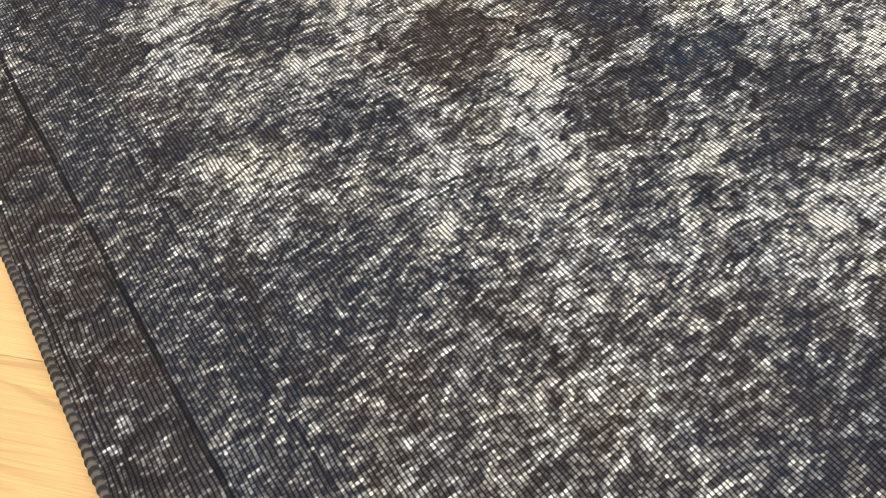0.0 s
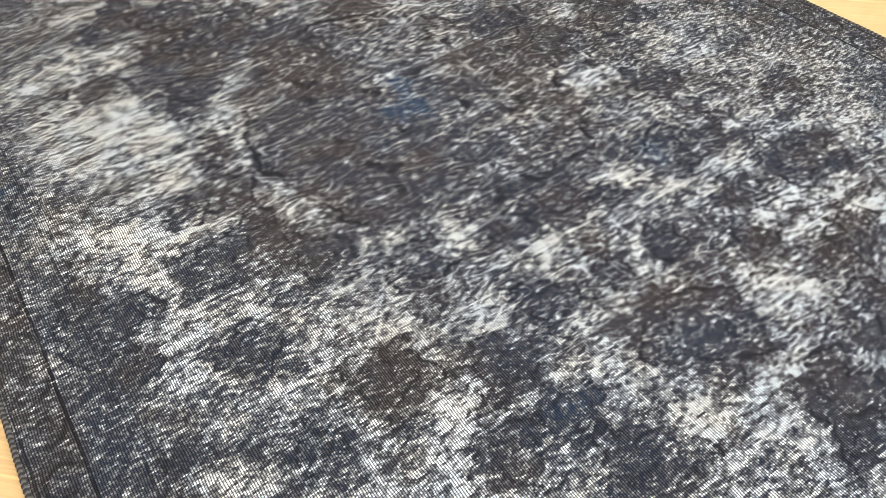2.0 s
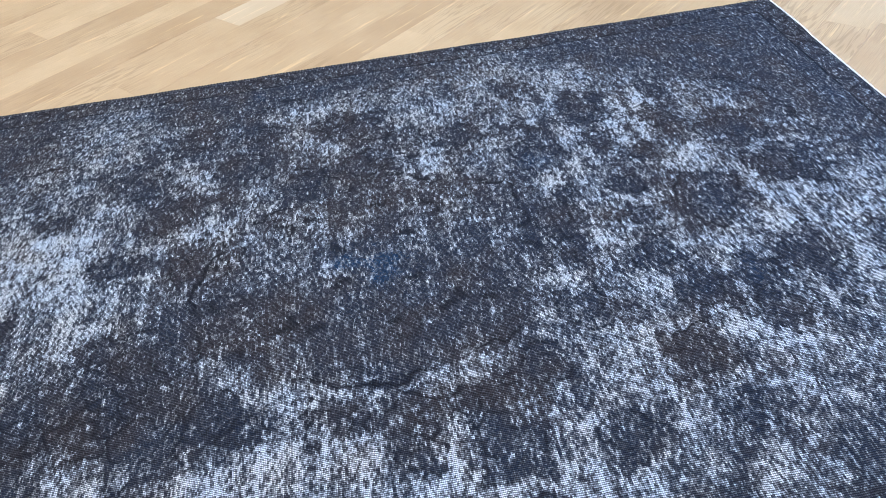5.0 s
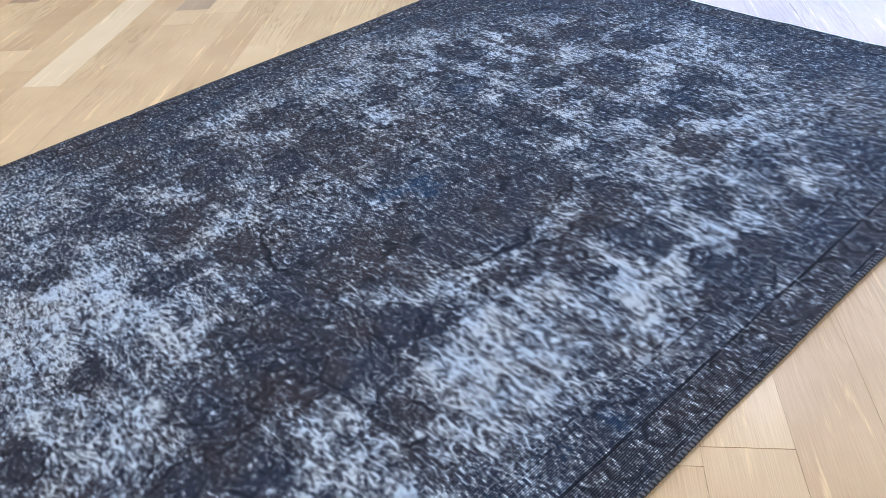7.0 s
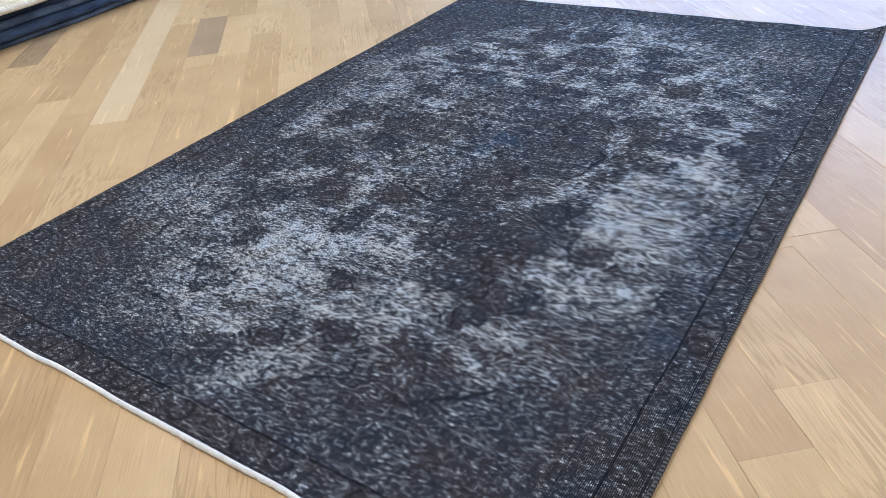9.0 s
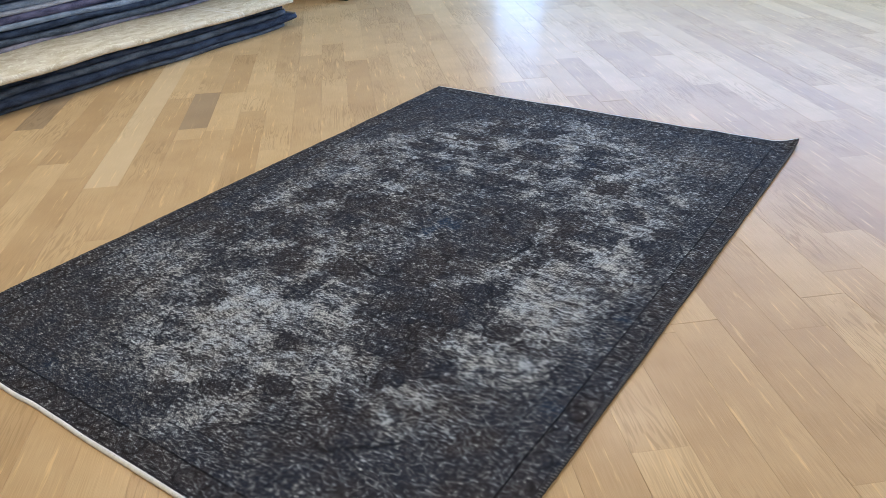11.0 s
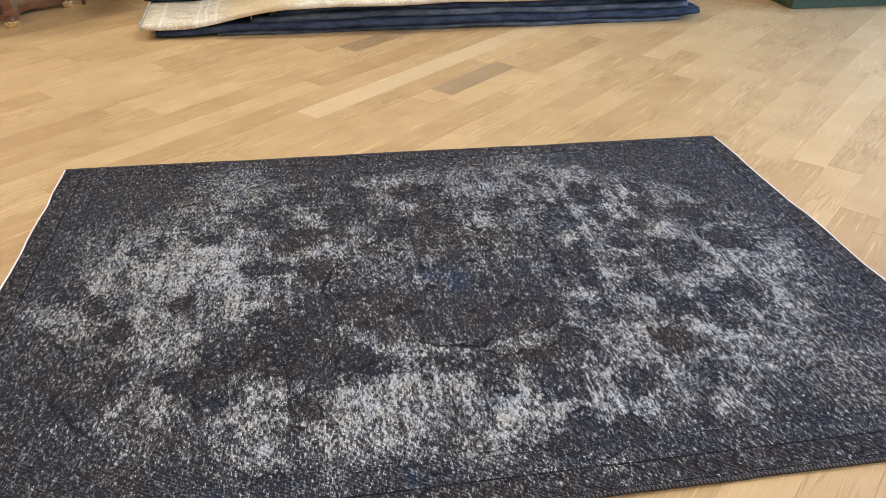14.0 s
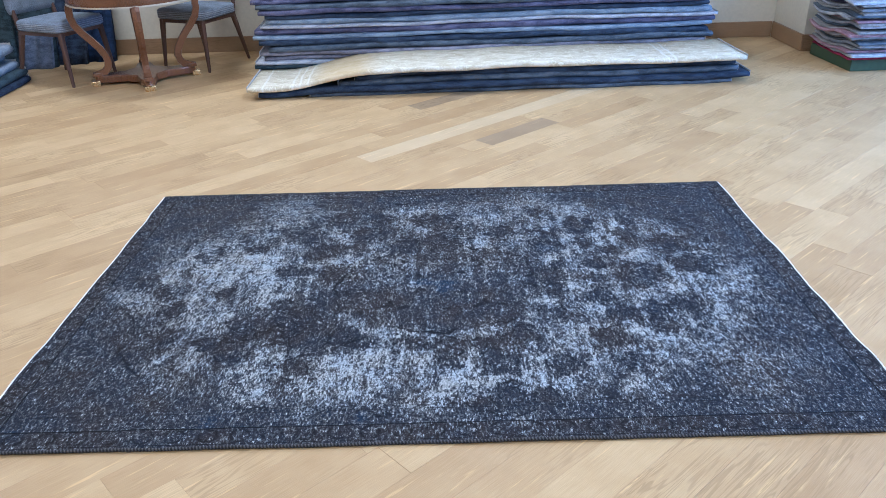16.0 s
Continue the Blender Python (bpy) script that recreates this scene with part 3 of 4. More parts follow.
def rug_lift(x, y):
    """The carpet's height over the boards: slight waves, one corner turned up."""
    z = 0.008 + 0.004 * value_noise(x, y, 0.35, 21) + 0.0015 * value_noise(x, y, 0.09, 22)
    d = np.hypot(RUG_L - x, RUG_W + y)
    return z + 0.028 * np.clip(1 - d / 0.11, 0, 1) ** 2


def end_wave(y, side):
    return 0.006 * (value_noise(np.full_like(y, 3.0 * side), y, 0.11, 31) - 0.5) * 2


def build_rug():
    nx, ny = 1000, 676
    u, v = np.meshgrid(np.linspace(0, 1, nx), np.linspace(0, 1, ny), indexing="ij")
    y = -RUG_W * v
    x0, x1 = end_wave(y, 1), RUG_L + end_wave(y, 2)
    x = x0 + (x1 - x0) * u
    z = rug_lift(x, y)
    wear, tint, ink = rug_maps(x, y)
    top = np.stack([x, y, z], -1).reshape(-1, 3)
    idx = np.arange(nx * ny).reshape(nx, ny)
    quads = np.stack([idx[:-1, :-1], idx[:-1, 1:], idx[1:, 1:], idx[1:, :-1]], -1).reshape(-1, 4)
    rim = np.concatenate([idx[:, 0], idx[-1, 1:], idx[-2::-1, -1], idx[0, -2:0:-1]])
    low = top[rim].copy()
    low[:, 2] -= 0.007
    n0, k = len(top), len(rim)
    nxt = np.roll(np.arange(k), -1)
    skirt = np.stack([rim, rim[nxt], n0 + nxt, n0 + np.arange(k)], -1)
    me = bpy.data.meshes.new("rug")
    me.from_pydata(np.concatenate([top, low]).tolist(), [], np.concatenate([quads, skirt]).tolist() + [list(range(n0, n0 + k))[::-1]])
    for name, values in (("wear", wear), ("tint", tint), ("ink", ink)):
        flat = values.reshape(-1)
        me.attributes.new(name, "FLOAT", "POINT").data.foreach_set("value", np.concatenate([flat, flat[rim]]).astype(np.float32))
    me.materials.append(M_RUG)
    ob = shade(new("rug", me))
    return tagged(ob, label="worn overdyed charcoal and navy wool carpet lying flat on oak boards", category="carpet")


rug = build_rug()


def binding(y, name, radius=0.0055):
    """The overcast long edge: a cord wound round with yarn."""
    bm = bmesh.new()
    rings, steps = [], 900
    for i in range(steps + 1):
        x = RUG_L * i / steps
        h = float(rug_lift(np.array([x]), np.array([y]))[0])
        rings.append([])
        for k in range(8):
            a = 2 * math.pi * k / 8
            r = radius * (1 + 0.13 * math.sin(2 * math.pi * x / 0.0095 + a * 0.5)) * (0.92 + 0.16 * noise.noise((x * 40, y, 0)))
            w = 0.002 * noise.noise((x * 6, y * 5, 3))
            rings[-1].append((x, y + w + r * math.cos(a), max(0.0006, h - 0.003 + r * math.sin(a))))
    return shade(part(name, loft(bm, rings), M_BIND, rug, "dark grey overcast yarn edge"))


binding(-RUG_W - 0.003, "side_binding")
binding(0.003, "side_binding")


def selvedge(side, name):
    """The pale woven band left at a short end."""
    bm = bmesh.new()
    sign = -1 if side == 1 else 1
    rows = []
    for i in range(621):
        y = -RUG_W * i / 620
        e = float(end_wave(np.array([y]), side)[0]) + (RUG_L if side == 2 else 0.0)
        w = 0.0045 + 0.002 * noise.noise((y * 9, side, 0)) + 0.0018 * noise.noise((y * 70, side, 5))
        h = float(rug_lift(np.array([min(max(e, 0), RUG_L)]), np.array([y]))[0])
        t = h - 0.001 + 0.0016 * noise.noise((y * 130, side, 2))
        rows.append([(e - sign * 0.004, y, h - 0.006), (e - sign * 0.004, y, t + 0.0025), (e + sign * w * 0.5, y, t + 0.001), (e + sign * w, y, t * 0.55), (e + sign * w, y, 0.001)])
    return shade(part(name, loft(bm, rows), M_FRINGE, rug, "white cotton woven end band"))


selvedge(1, "end_band")
selvedge(2, "end_band")

# ---- piles of folded carpets ----


def folded(name, at, turn, long, depth, z, thick, material, seed, label, group, sag=None, edge=None, wave=1.0, phases=None, rate=1.0):
    """A carpet folded over once, its rounded fold to the front: two leaves in a U, waved along its length."""
    rng = random.Random(seed)
    ph = [rng.uniform(0, 6.28) for _ in range(4)]
    jut = rng.uniform(-0.015, 0.015)
    if phases is not None:
        ph = phases
    bm = bmesh.new()
    t = thick / 2
    prof = []
    for k in range(9):  # outer fold
        a = math.pi / 2 + math.pi * k / 8
        prof.append((t + t * math.cos(a), t + t * math.sin(a)))
    prof = [(depth, 2 * t)] + prof + [(depth, 0.0), (depth, t * 0.86), (t * 1.1, t * 0.93), (t * 1.1, t * 1.07), (depth, t * 1.14)]
    rings = []
    n = 70
    for i in range(n + 1):
        s = i / n
        x = long * s
        lift = wave * 0.005 * math.sin(3.1 * rate * x + ph[0]) + 0.0025 * math.sin(9 * rate * x + ph[1])
        out = jut + wave * 0.012 * math.sin(2.3 * x + ph[2]) + 0.005 * math.sin(7.7 * x + ph[3])
        pinch = 1 - 0.25 * max(0, 1 - min(s, 1 - s) * n / 1.5)
        base = sag(s) if sag else 0.0
        rings.append([(x, out + py, base + lift + t + (pz - t) * pinch) for py, pz in prof])
    loft(bm, rings)
    ob = shade(part(name, bm, material))
    ob.matrix_world = pose(at[0], at[1], z, 0, 0, turn)
    if edge is not None:
        for end in (0, n):
            eb = bmesh.new()
            for lo, hi in ((0.04, 0.86), (1.14, 1.96)):
                xs = rings[end][3][0] + (-0.004 if end == 0 else 0.004)
                base = rings[end][9][2]
                ys = [rings[end][5][1] + t * 0.6 + (depth - t) * q / 12 for q in range(13)]
                loft(eb, [[(xs - 0.003, yy, base + lo * t), (xs + 0.003, yy, base + lo * t), (xs + 0.003, yy, base + hi * t), (xs - 0.003, yy, base + hi * t)] for yy in ys])
            part("cut_edge", eb, edge, ob, "pale carpet back showing at the end")
    return tagged(ob, label=label, category="folded carpet", group=group)


C = {
    "navy": pile_cloth("navy_wool", (0.016, 0.022, 0.039), (0.055, 0.072, 0.108)),
    "slate": pile_cloth("slate_wool", (0.044, 0.052, 0.064), (0.128, 0.148, 0.175)),
    "teal": pile_cloth("teal_wool", (0.018, 0.028, 0.033), (0.058, 0.082, 0.095)),
    "lilac": pile_cloth("lilac_grey_wool", (0.135, 0.124, 0.141), (0.302, 0.282, 0.309)),
    "purple": pile_cloth("purple_wool", (0.047, 0.044, 0.076), (0.146, 0.139, 0.212)),
    "sky": pile_cloth("pale_blue_wool", (0.141, 0.169, 0.21), (0.305, 0.351, 0.411)),
    "pale": pile_cloth("pale_grey_wool", (0.266, 0.266, 0.284), (0.509, 0.509, 0.528)),
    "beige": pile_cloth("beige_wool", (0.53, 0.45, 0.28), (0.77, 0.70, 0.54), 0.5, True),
    "pink": pile_cloth("dusty_pink_wool", (0.24, 0.13, 0.15), (0.42, 0.28, 0.30)),
    "grey": pile_cloth("warm_grey_wool", (0.16, 0.15, 0.14), (0.36, 0.34, 0.32)),
    "red": pile_cloth("crimson_wool", (0.16, 0.012, 0.04), (0.32, 0.04, 0.09)),
    "violet": pile_cloth("violet_blue_wool", (0.082, 0.099, 0.139), (0.191, 0.218, 0.29)),
    "indigo": pile_cloth("indigo_wool", (0.008, 0.015, 0.036), (0.022, 0.038, 0.085)),
    "rust": pile_cloth("rust_wool", (0.12, 0.03, 0.02), (0.24, 0.07, 0.04)),
    "back": plain("carpet_backing", (0.46, 0.44, 0.41), 0.95, 0.15, 80.0),
}

FRONT = (0.03, 1.76)
SLOPE = 1.8
z = 0.0
c, s = math.cos(radians(SLOPE)), math.sin(radians(SLOPE))
for i, (kind, x0, x1, h, drop) in enumerate((("slate", 0.46, 3.48, 0.032, 0.0), ("navy", 0.10, 3.60, 0.045, 0.030), ("slate", 0.66, 3.52, 0.042, 0.02), ("navy", 0.78, 3.50, 0.045, 0.02))):
    y = FRONT[1] + (x0 - FRONT[0]) * s / c + (0.03, 0.02, 0.05, 0.06)[i]
    folded("folded_carpet", (x0, y), SLOPE, x1 - x0, 0.58, z, h, C[kind], 40 + i, f"dark {kind} blue carpet folded in the low front pile", "low pile of folded carpets", sag=lambda q, drop=drop: float(-drop * (1 - ramp(np.array([q]), 0.03, 0.14)[0])), edge=C["back"])
    z += h


def beige_sag(q):
    """Low at its left end, rising over the others further along."""
    return float(-0.112 * (1 - ramp(np.array([q]), 0.06, 0.25)[0]))


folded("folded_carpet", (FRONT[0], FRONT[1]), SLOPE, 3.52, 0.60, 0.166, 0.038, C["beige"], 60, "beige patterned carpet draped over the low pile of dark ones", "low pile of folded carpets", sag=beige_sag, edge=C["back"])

z = 0.0
for i, (kind, x0, x1, h) in enumerate((
    ("teal", 0.10, 3.40, 0.045), ("teal", 0.05, 3.42, 0.045), ("teal", 0.02, 3.40, 0.040), ("pale", 0.0, 3.44, 0.030),
    ("lilac", 0.02, 3.44, 0.032), ("lilac", -0.02, 3.46, 0.034), ("slate", 0.08, 3.52, 0.042), ("navy", 0.06, 3.46, 0.042),
    ("sky", 0.04, 3.46, 0.034), ("purple", 0.03, 3.46, 0.046), ("pale", 0.04, 3.46, 0.026), ("sky", 0.05, 3.44, 0.044),
    ("navy", 0.06, 3.44, 0.034), ("purple", 0.06, 3.44, 0.036), ("slate", 0.08, 3.46, 0.04), ("purple", 0.04, 3.44, 0.04),
    ("slate", 0.06, 3.44, 0.04), ("sky", 0.05, 3.44, 0.04))):
    x0, x1 = x0 + 0.05 * math.sin(i * 5.3), x1 + 0.04 * math.sin(i * 7.1)
    folded("folded_carpet", (x0, 2.30 + x0 * 0.04), 2.2, x1 - x0, 0.85, z, h, C[kind], 80 + i, f"{kind} wool carpet folded in the tall pile by the wall", "tall pile of folded carpets", edge=C["back"] if kind in ("pale", "lilac") else None)
    z += h

# dark carpets by the shop window
z = 0.0
for i, (kind, h) in enumerate((("slate", 0.035), ("navy", 0.04), ("slate", 0.04), ("navy", 0.04))):
    folded("folded_carpet", (6.27, -0.30 - 0.02 * i), -90, 2.6, 0.6, z, h, C[kind], 130 + i, "dark grey carpet folded on the floor before the shop window", "carpets before the window")
    z += h

# pile on a green board beside the pier
bm = box(bmesh.new(), (0, 0, 0), (1.2, 0.62, 0.085), 0.006)
board = part("pallet", bm, M_GREEN)
board.matrix_world = pose(4.43, 2.13, 0, 0, 0, 2.5)
tagged(board, label="low dark green painted board box under a carpet pile", category="pallet")
z = 0.085
kinds = ("red", "pale", "pink", "grey", "pale", "slate", "grey", "pale", "pink", "grey", "slate", "pale", "grey", "pink", "pale", "slate", "grey", "pale", "purple", "grey", "pale", "pink")
for i, kind in enumerate(kinds):
    h = 0.020 + 0.006 * math.sin(i * 1.9)
    tall = 0.8 + 2.6 * min(1.0, i / 5)
    folded("folded_carpet", (4.40 + 0.022 * math.sin(i * 2.1), 2.75 + 0.015 * math.sin(i * 3.3)), -90, 0.64 + 0.035 * math.sin(i * 1.7), 1.0, z, h * 0.92, C[kind], 150 + i, f"faded {kind} carpet folded in the pile on a green board", "pile beside the pier", wave=tall, phases=(2.2 + 0.05 * i, 0.4 + 0.05 * i, 2.0 + i, 0.4 * i), rate=3.2)
    z += h

# pale blue pile beside the chairs
z = 0.0
for i, (kind, h, back) in enumerate((("navy", 0.055, -0.02), ("teal", 0.055, 0.0), ("sky", 0.065, -0.05), ("sky", 0.05, -0.16), ("sky", 0.07, -0.07))):
    folded("folded_carpet", (-1.87 + back, 1.93), 90, 0.62, 0.8, z, h, C[kind], 170 + i, f"{kind} blue carpet folded thickly in a low pile", "pale blue pile", edge=C["back"])
    z += h


def leaning(name, x0, x1, y, high, material, seed, label, lean=0.22, thick=0.05):
    """A carpet stood against the wall, its foot forward and its face in soft upright folds."""
    bm = bmesh.new()
    rings = []
    n = 26
    for i in range(n + 1):
        s = i / n
        ring_f, ring_b = [], []
        for k in range(9):
            q = k / 8
            fold = 0.022 * math.sin(s * 14 + seed) * (0.4 + 0.6 * q) + 0.02 * noise.noise((s * 3, q * 2, seed))
            x = x0 + (x1 - x0) * s + 0.03 * q * math.sin(seed)
            yy = y + lean * q + fold
            ring_f.append((x, yy, 0.001 + high * q))
            ring_b.append((x, yy + thick, 0.001 + high * q))
        rings.append(ring_f + ring_b[::-1])
    ob = shade(part(name, loft(bm, rings), material))
    return tagged(ob, label=label, category="carpet", group="carpets leaning on the wall")


leaning("leaning_carpet", -3.0, -1.88, 3.02, 1.1, C["teal"], 1, "dark teal carpet leaning against the shop wall")
leaning("leaning_carpet", -2.75, -2.12, 2.86, 1.0, C["teal"], 4, "dark teal carpet leaning in front of another one")
leaning("leaning_carpet", -2.16, -1.90, 2.98, 0.36, C["violet"], 2, "short pale violet blue carpet roll standing behind a chair", 0.1, 0.12)
leaning("leaning_carpet", -1.93, -1.66, 3.12, 0.75, C["navy"], 3, "navy blue carpet leaning behind a chair")
leaning("leaning_carpet", -1.68, -1.45, 3.20, 0.62, C["indigo"], 5, "deep indigo carpet leaning behind a chair")
leaning("leaning_carpet", -3.3, -2.55, 2.66, 0.8, C["rust"], 6, "rust red carpet leaning beside the blue pile")

# ---- chairs and table ----


def tapered(bm, foot, top, r0, r1, sides=8):
    """A straight round-cornered leg from foot to top."""
    rings = []
    for q in (0.0, 0.02, 0.5, 1.0):
        r = (r0 + (r1 - r0) * q) * (0.85 if q == 0 else 1.0)
        c = Vector(foot).lerp(Vector(top), q)
        rings.append([(c.x + r * math.copysign(abs(math.cos(a)) ** 0.6, math.cos(a)), c.y + r * math.copysign(abs(math.sin(a)) ** 0.6, math.sin(a)), c.z) for a in [2 * math.pi * (k + 0.5) / sides for k in range(sides)]])
    return loft(bm, rings)


def cushion(bm, w0, w1, d, z0, z1, y0=0.0):
    """A soft-edged upholstered block, wider at the front."""
    rings = []
    for q, inset in ((0, 0.012), (0.12, 0.0), (0.8, 0.0), (0.95, 0.012), (1.0, 0.035), (1.02, 0.12)):
        ring = []
        for k in range(32):
            a = 2 * math.pi * (k + 0.5) / 32
            cx = math.copysign(abs(math.cos(a)) ** 0.28, math.cos(a))
            cy = math.copysign(abs(math.sin(a)) ** 0.28, math.sin(a))
            w = w0 if cy < 0 else w1
            w = (w0 + w1) / 2 + (w1 - w0) / 2 * cy
            ring.append((cx * (w / 2 - inset), y0 + cy * (d / 2 - inset), z0 + (z1 - z0) * q))
        rings.append(ring)
    return loft(bm, rings)


def build_chair(m):
    chair = empty("upholstered_chair", Matrix.Identity(4), "blue-grey upholstered dining chair with dark tapered wooden legs", "chair", "chairs by the round table")
    shade(part("seat", cushion(bmesh.new(), 0.50, 0.45, 0.48, 0.405, 0.485), M_SEAT, chair, "blue-grey striped cloth seat"))
    for k in range(4):
        bm = bmesh.new()
        z = 0.42 + 0.014 * k
        rings = []
        for j in range(48):
            a = 2 * math.pi * j / 48
            cx = math.copysign(abs(math.cos(a)) ** 0.28, math.cos(a))
            cy = math.copysign(abs(math.sin(a)) ** 0.28, math.sin(a))
            w = 0.475 - 0.025 * cy
            c, nrm = Vector((cx * w / 2, cy * 0.24, z)), Vector((cx, cy, 0)).normalized()
            rings.append([c + nrm * 0.0022 * math.cos(b) + Vector((0, 0, 0.0022 * math.sin(b))) for b in (0, 1.57, 3.14, 4.71)])
        loft(bm, rings + [rings[0]], caps=False)
        part("piping", bm, M_PIPING, chair, "pale piping cord")
    bm = box(bmesh.new(), (-0.215, -0.215, 0.375), (0.215, 0.205, 0.404), 0.006)
    part("seat_frame", bm, M_CHAIRWOOD, chair, "dark stained wooden frame")
    for sx in (-1, 1):
        part("leg", tapered(bmesh.new(), (sx * 0.225, -0.235, 0), (sx * 0.20, -0.20, 0.40), 0.011, 0.022), M_CHAIRWOOD, chair)
        part("leg", tapered(bmesh.new(), (sx * 0.225, 0.30, 0), (sx * 0.19, 0.20, 0.40), 0.011, 0.022), M_CHAIRWOOD, chair)
        part("back_post", tapered(bmesh.new(), (sx * 0.19, 0.215, 0.40), (sx * 0.19, 0.255, 0.62), 0.016, 0.014), M_CHAIRWOOD, chair)
    bm = cushion(bmesh.new(), 0.44, 0.44, 0.06, 0.52, 0.88, 0.255)
    shade(part("backrest", bm, M_SEAT, chair, "blue-grey cloth backrest"))
    chair.matrix_world = m
    return chair


M_PIPING = plain("pale_cord", (0.34, 0.36, 0.40), 0.9, 0.3, 200.0)
chair = build_chair(pose(-1.57, 2.61, 0, 0, 0, 68))
copy_thing(chair, pose(-0.60, 2.99, 0, 0, 0, -23.6))


def build_table(m):
    table = empty("pedestal_table", Matrix.Identity(4), "round walnut drum table on curved legs with brass capped feet", "table")
    bm = bmesh.new()
    rings = []
    for r, z in ((0.40, 0.622), (0.455, 0.622), (0.46, 0.64), (0.46, 0.715), (0.47, 0.72), (0.50, 0.724), (0.51, 0.735), (0.50, 0.75), (0.30, 0.752)):
        rings.append([(r * math.cos(a), r * math.sin(a), z) for a in [2 * math.pi * k / 64 for k in range(64)]])
    shade(part("tabletop", loft(bm, rings), M_WALNUT, table), False)
    bm = bmesh.new()
    ring = [[(r * math.cos(a), r * math.sin(a), z) for r, z in ((0.452, 0.612), (0.464, 0.612), (0.464, 0.622), (0.452, 0.622))] for a in [2 * math.pi * k / 64 for k in range(65)]]
    part("apron_bead", loft(bm, ring, caps=False), M_INLAY, table, "pale inlaid bead under the drum")
    # concave four-armed plinth
    bm = bmesh.new()
    outline = []
    for k in range(96):
        a = 2 * math.pi * k / 96
        r = 0.165 + 0.205 * abs(math.cos(2 * a)) ** 7 if math.cos(4 * a) > -2 else 0
        outline.append((r, a))
    rings = [[((r - ins) * math.cos(a), (r - ins) * math.sin(a), z) for r, a in outline] for ins, z in ((0.006, 0.022), (0.0, 0.030), (0.0, 0.066), (0.008, 0.076))]
    part("plinth", loft(bm, rings), M_WALNUT, table, "concave walnut plinth")
    curve = [(0.62, 0.435), (0.58, 0.450), (0.52, 0.452), (0.46, 0.435), (0.40, 0.395), (0.34, 0.345), (0.28, 0.300), (0.22, 0.268), (0.17, 0.258), (0.13, 0.268), (0.10, 0.295), (0.085, 0.335), (0.078, 0.36)]
    for k in range(4):
        turn = pose(0, 0, 0, 0, 0, 90 * k)
        bm = bmesh.new()
        rings = []
        for i, (z, r) in enumerate(curve):
            z0, r0 = curve[max(i - 1, 0)]
            z1, r1 = curve[min(i + 1, len(curve) - 1)]
            d = Vector((r1 - r0, 0, z1 - z0)).normalized()
            nrm = Vector((-d.z, 0, d.x))
            w, t = 0.028 - 0.004 * math.sin(i / 12 * 3.14), 0.024
            c = Vector((r, 0, z))
            rings.append([c + nrm * t + Vector((0, -w, 0)), c + nrm * t * 1.15, c + nrm * t + Vector((0, w, 0)), c - nrm * t + Vector((0, w, 0)), c - nrm * t * 1.15, c - nrm * t + Vector((0, -w, 0))])
        loft(bm, rings)
        box(bm, (0.315, -0.034, 0.070), (0.385, 0.034, 0.098), 0.005)
        bmesh.ops.transform(bm, matrix=turn, verts=bm.verts[:])
        part("leg", bm, M_WALNUT, table, "scrolled walnut leg")
        bm = box(bmesh.new(), (0.345, -0.040, 0.0), (0.405, 0.040, 0.040), 0.006)
        bmesh.ops.transform(bm, matrix=turn, verts=bm.verts[:])
        part("foot_cap", bm, M_BRASS, table, "worn brass foot cap")
    table.matrix_world = m
    return table


M_INLAY = plain("pale_inlay", (0.55, 0.48, 0.36), 0.4, 0.1, 50.0)
build_table(pose(-0.93, 2.50, 0, 0, 0, -68))

# a loose end of yarn beside the carpet's corner
bm = bmesh.new()
rings = []
for i in range(41):
    a = i / 40
    c = Vector((-0.01 + 0.05 * a - 0.035 * math.sin(a * 5.0), -1.875 - 0.05 * math.sin(a * 3.6), 0.0022))
    rings.append([c + Vector((0.0011 * math.cos(b), 0.0011 * math.sin(b), 0.0011 * math.sin(b + 1.57))) for b in (0, 1.57, 3.14, 4.71)])
tagged(part("loose_yarn", loft(bm, rings), M_BIND), label="loose dark yarn end curling on the oak boards", category="yarn")


# ---- floor boards ----
PLANK, TURN = 0.142, radians(42.2)
ORIGIN = Vector((0.90, 0.552))


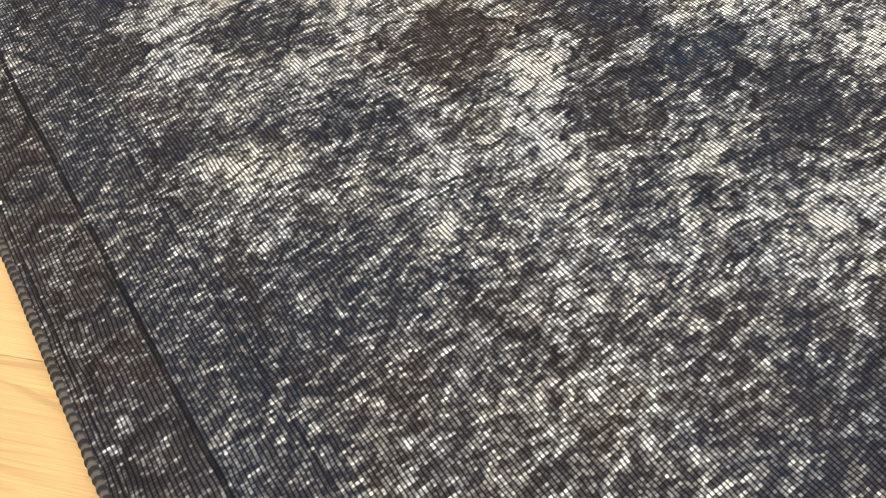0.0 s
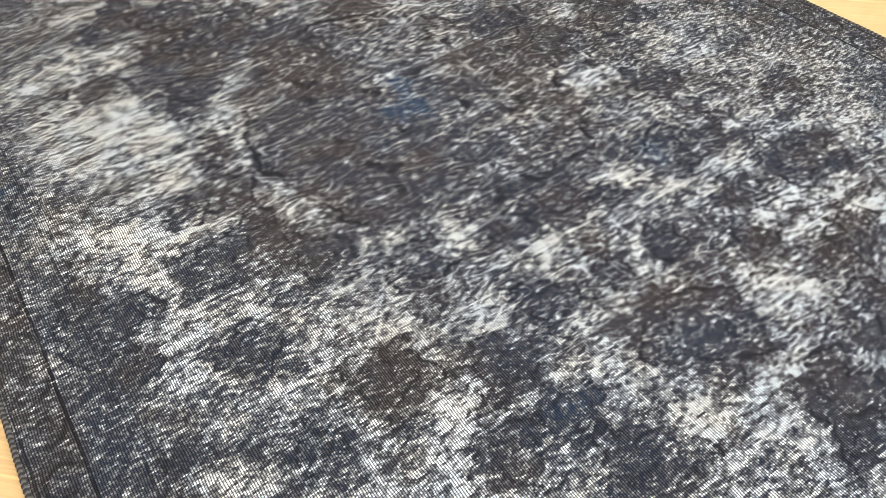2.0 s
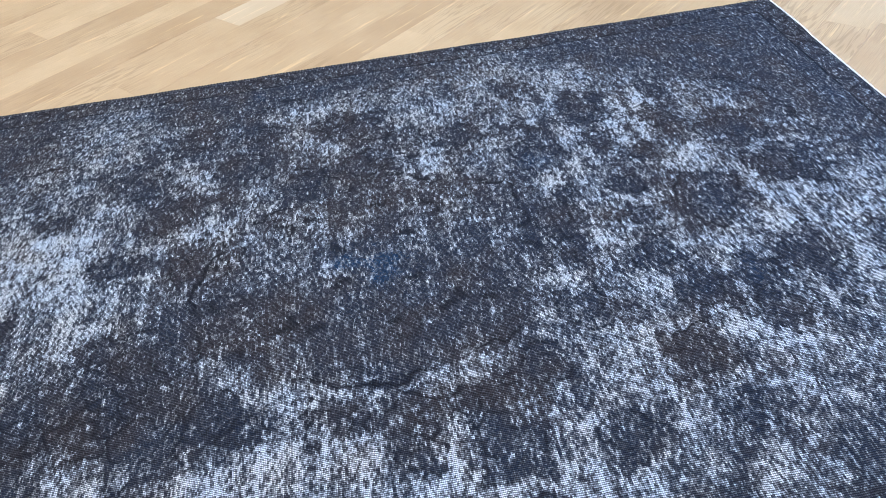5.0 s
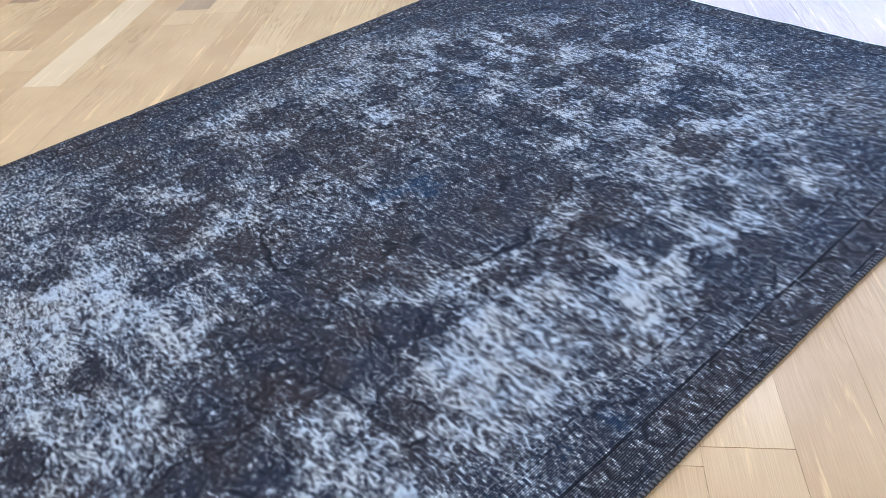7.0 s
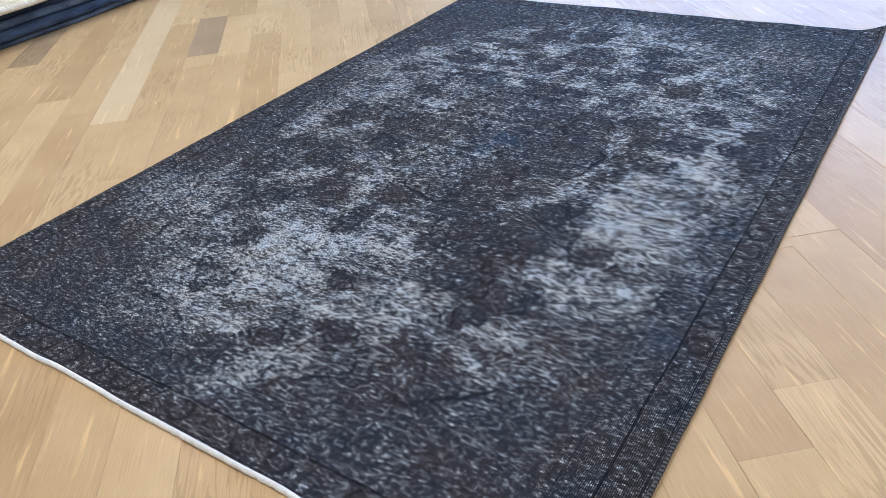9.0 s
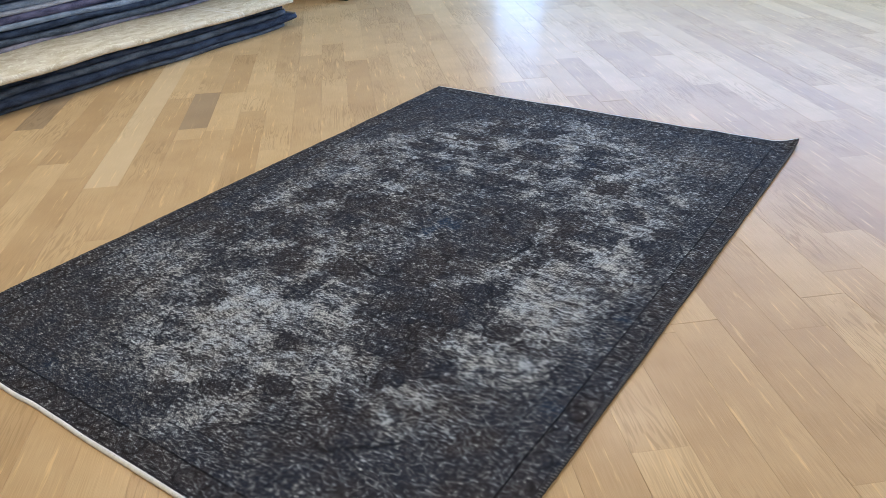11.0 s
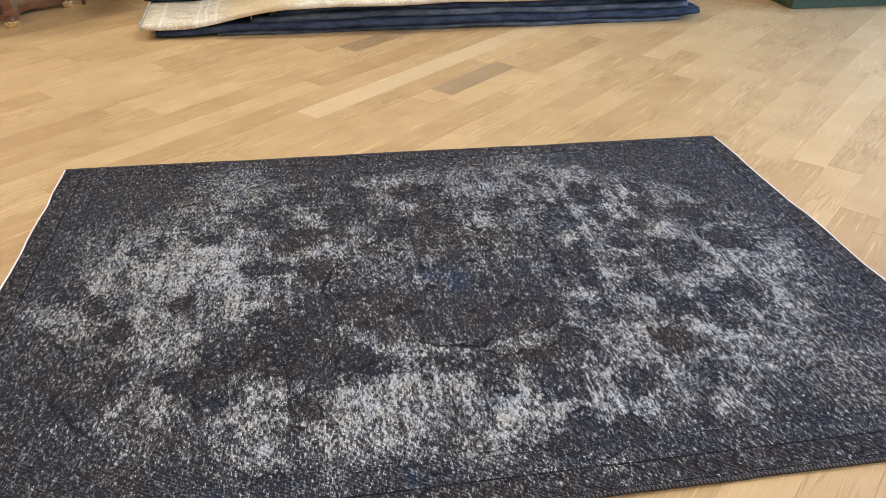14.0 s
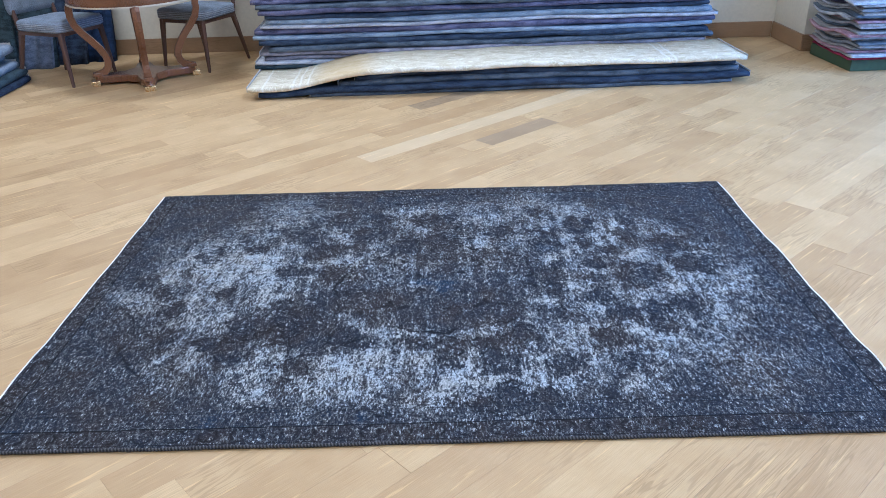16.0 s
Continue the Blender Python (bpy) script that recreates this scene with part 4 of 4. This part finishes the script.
def plank_mesh(long, stuff):
    bm = bmesh.new()
    g, w = 0.0002, PLANK / 2
    low = [(-long / 2 + g, -w + g, -0.016), (long / 2 - g, -w + g, -0.016), (long / 2 - g, w - g, -0.016), (-long / 2 + g, w - g, -0.016)]
    mid = [(x, y, -0.0003) for x, y, _ in low]
    k = 0.00025
    top = [(x - math.copysign(k, x), y - math.copysign(k, y), 0.0) for x, y, _ in low]
    loft(bm, [low, mid, top])
    me = bpy.data.meshes.new("plank")
    bm.to_mesh(me)
    bm.free()
    me.materials.append(stuff)
    return me


LENGTHS = [0.62, 0.85, 1.05, 1.3, 1.55, 1.8]
MESHES = {}


def plank_data(n, stuff):
    key = (round(n, 4), stuff.name)
    if key not in MESHES:
        MESHES[key] = plank_mesh(n, stuff)
    return MESHES[key]


# boards that stand out: row, then start, length and wood
SPECIAL = {-1: (0.0, 2.3, M_OAK_PALE), -3: (0.66, 0.6, M_OAK_DARK), 3: (0.86, 0.62, M_OAK_DARK)}
rng = random.Random(5)
places = []
ux, uy = Vector((math.cos(TURN), math.sin(TURN))), Vector((-math.sin(TURN), math.cos(TURN)))
for row in range(-75, 62):
    s = -13.0 + rng.uniform(0, 1.2)
    fixed = SPECIAL.get(row)
    while s < 13:
        n = rng.choice(LENGTHS)
        stuff = M_OAK
        if fixed and s < fixed[0] <= s + n + 0.6:
            gap = fixed[0] - s
            n = gap if gap < 1.9 else n
        elif fixed and abs(s - fixed[0]) < 1e-6:
            n, stuff = fixed[1], fixed[2]
        mid = ORIGIN + ux * (s + n / 2) + uy * (row + 0.5) * PLANK
        s += n
        if -4.95 < mid.x < 7.4 and -6.9 < mid.y < 3.62 + 0.3 * n:
            near = max(abs(mid.x - 1.9) / 1.25, abs(mid.y + 0.2))
            places.append((near, n, mid, stuff))
places.sort(key=lambda q: q[0])
for i, (near, n, mid, stuff) in enumerate(places):
    if i < 300:
        ob = new("plank", plank_data(n, stuff))
        ob.parent = floor
        ob.matrix_basis = pose(mid.x, mid.y, rng.uniform(-0.0004, 0.0004), 0, 0, math.degrees(TURN))
verts, faces = [], []
for near, n, mid, stuff in places[300:]:
    me = plank_data(n, M_OAK)
    m = pose(mid.x, mid.y, 0, 0, 0, math.degrees(TURN))
    k = len(verts)
    verts += [tuple(m @ v.co) for v in me.vertices]
    faces += [[k + i for i in f.vertices] for f in me.polygons]
me = bpy.data.meshes.new("far_planks")
me.from_pydata(verts, [], faces)
me.materials.append(M_OAK)
ob = new("far_planks", me)
ob.parent = floor
tagged(ob, kind="stuff")
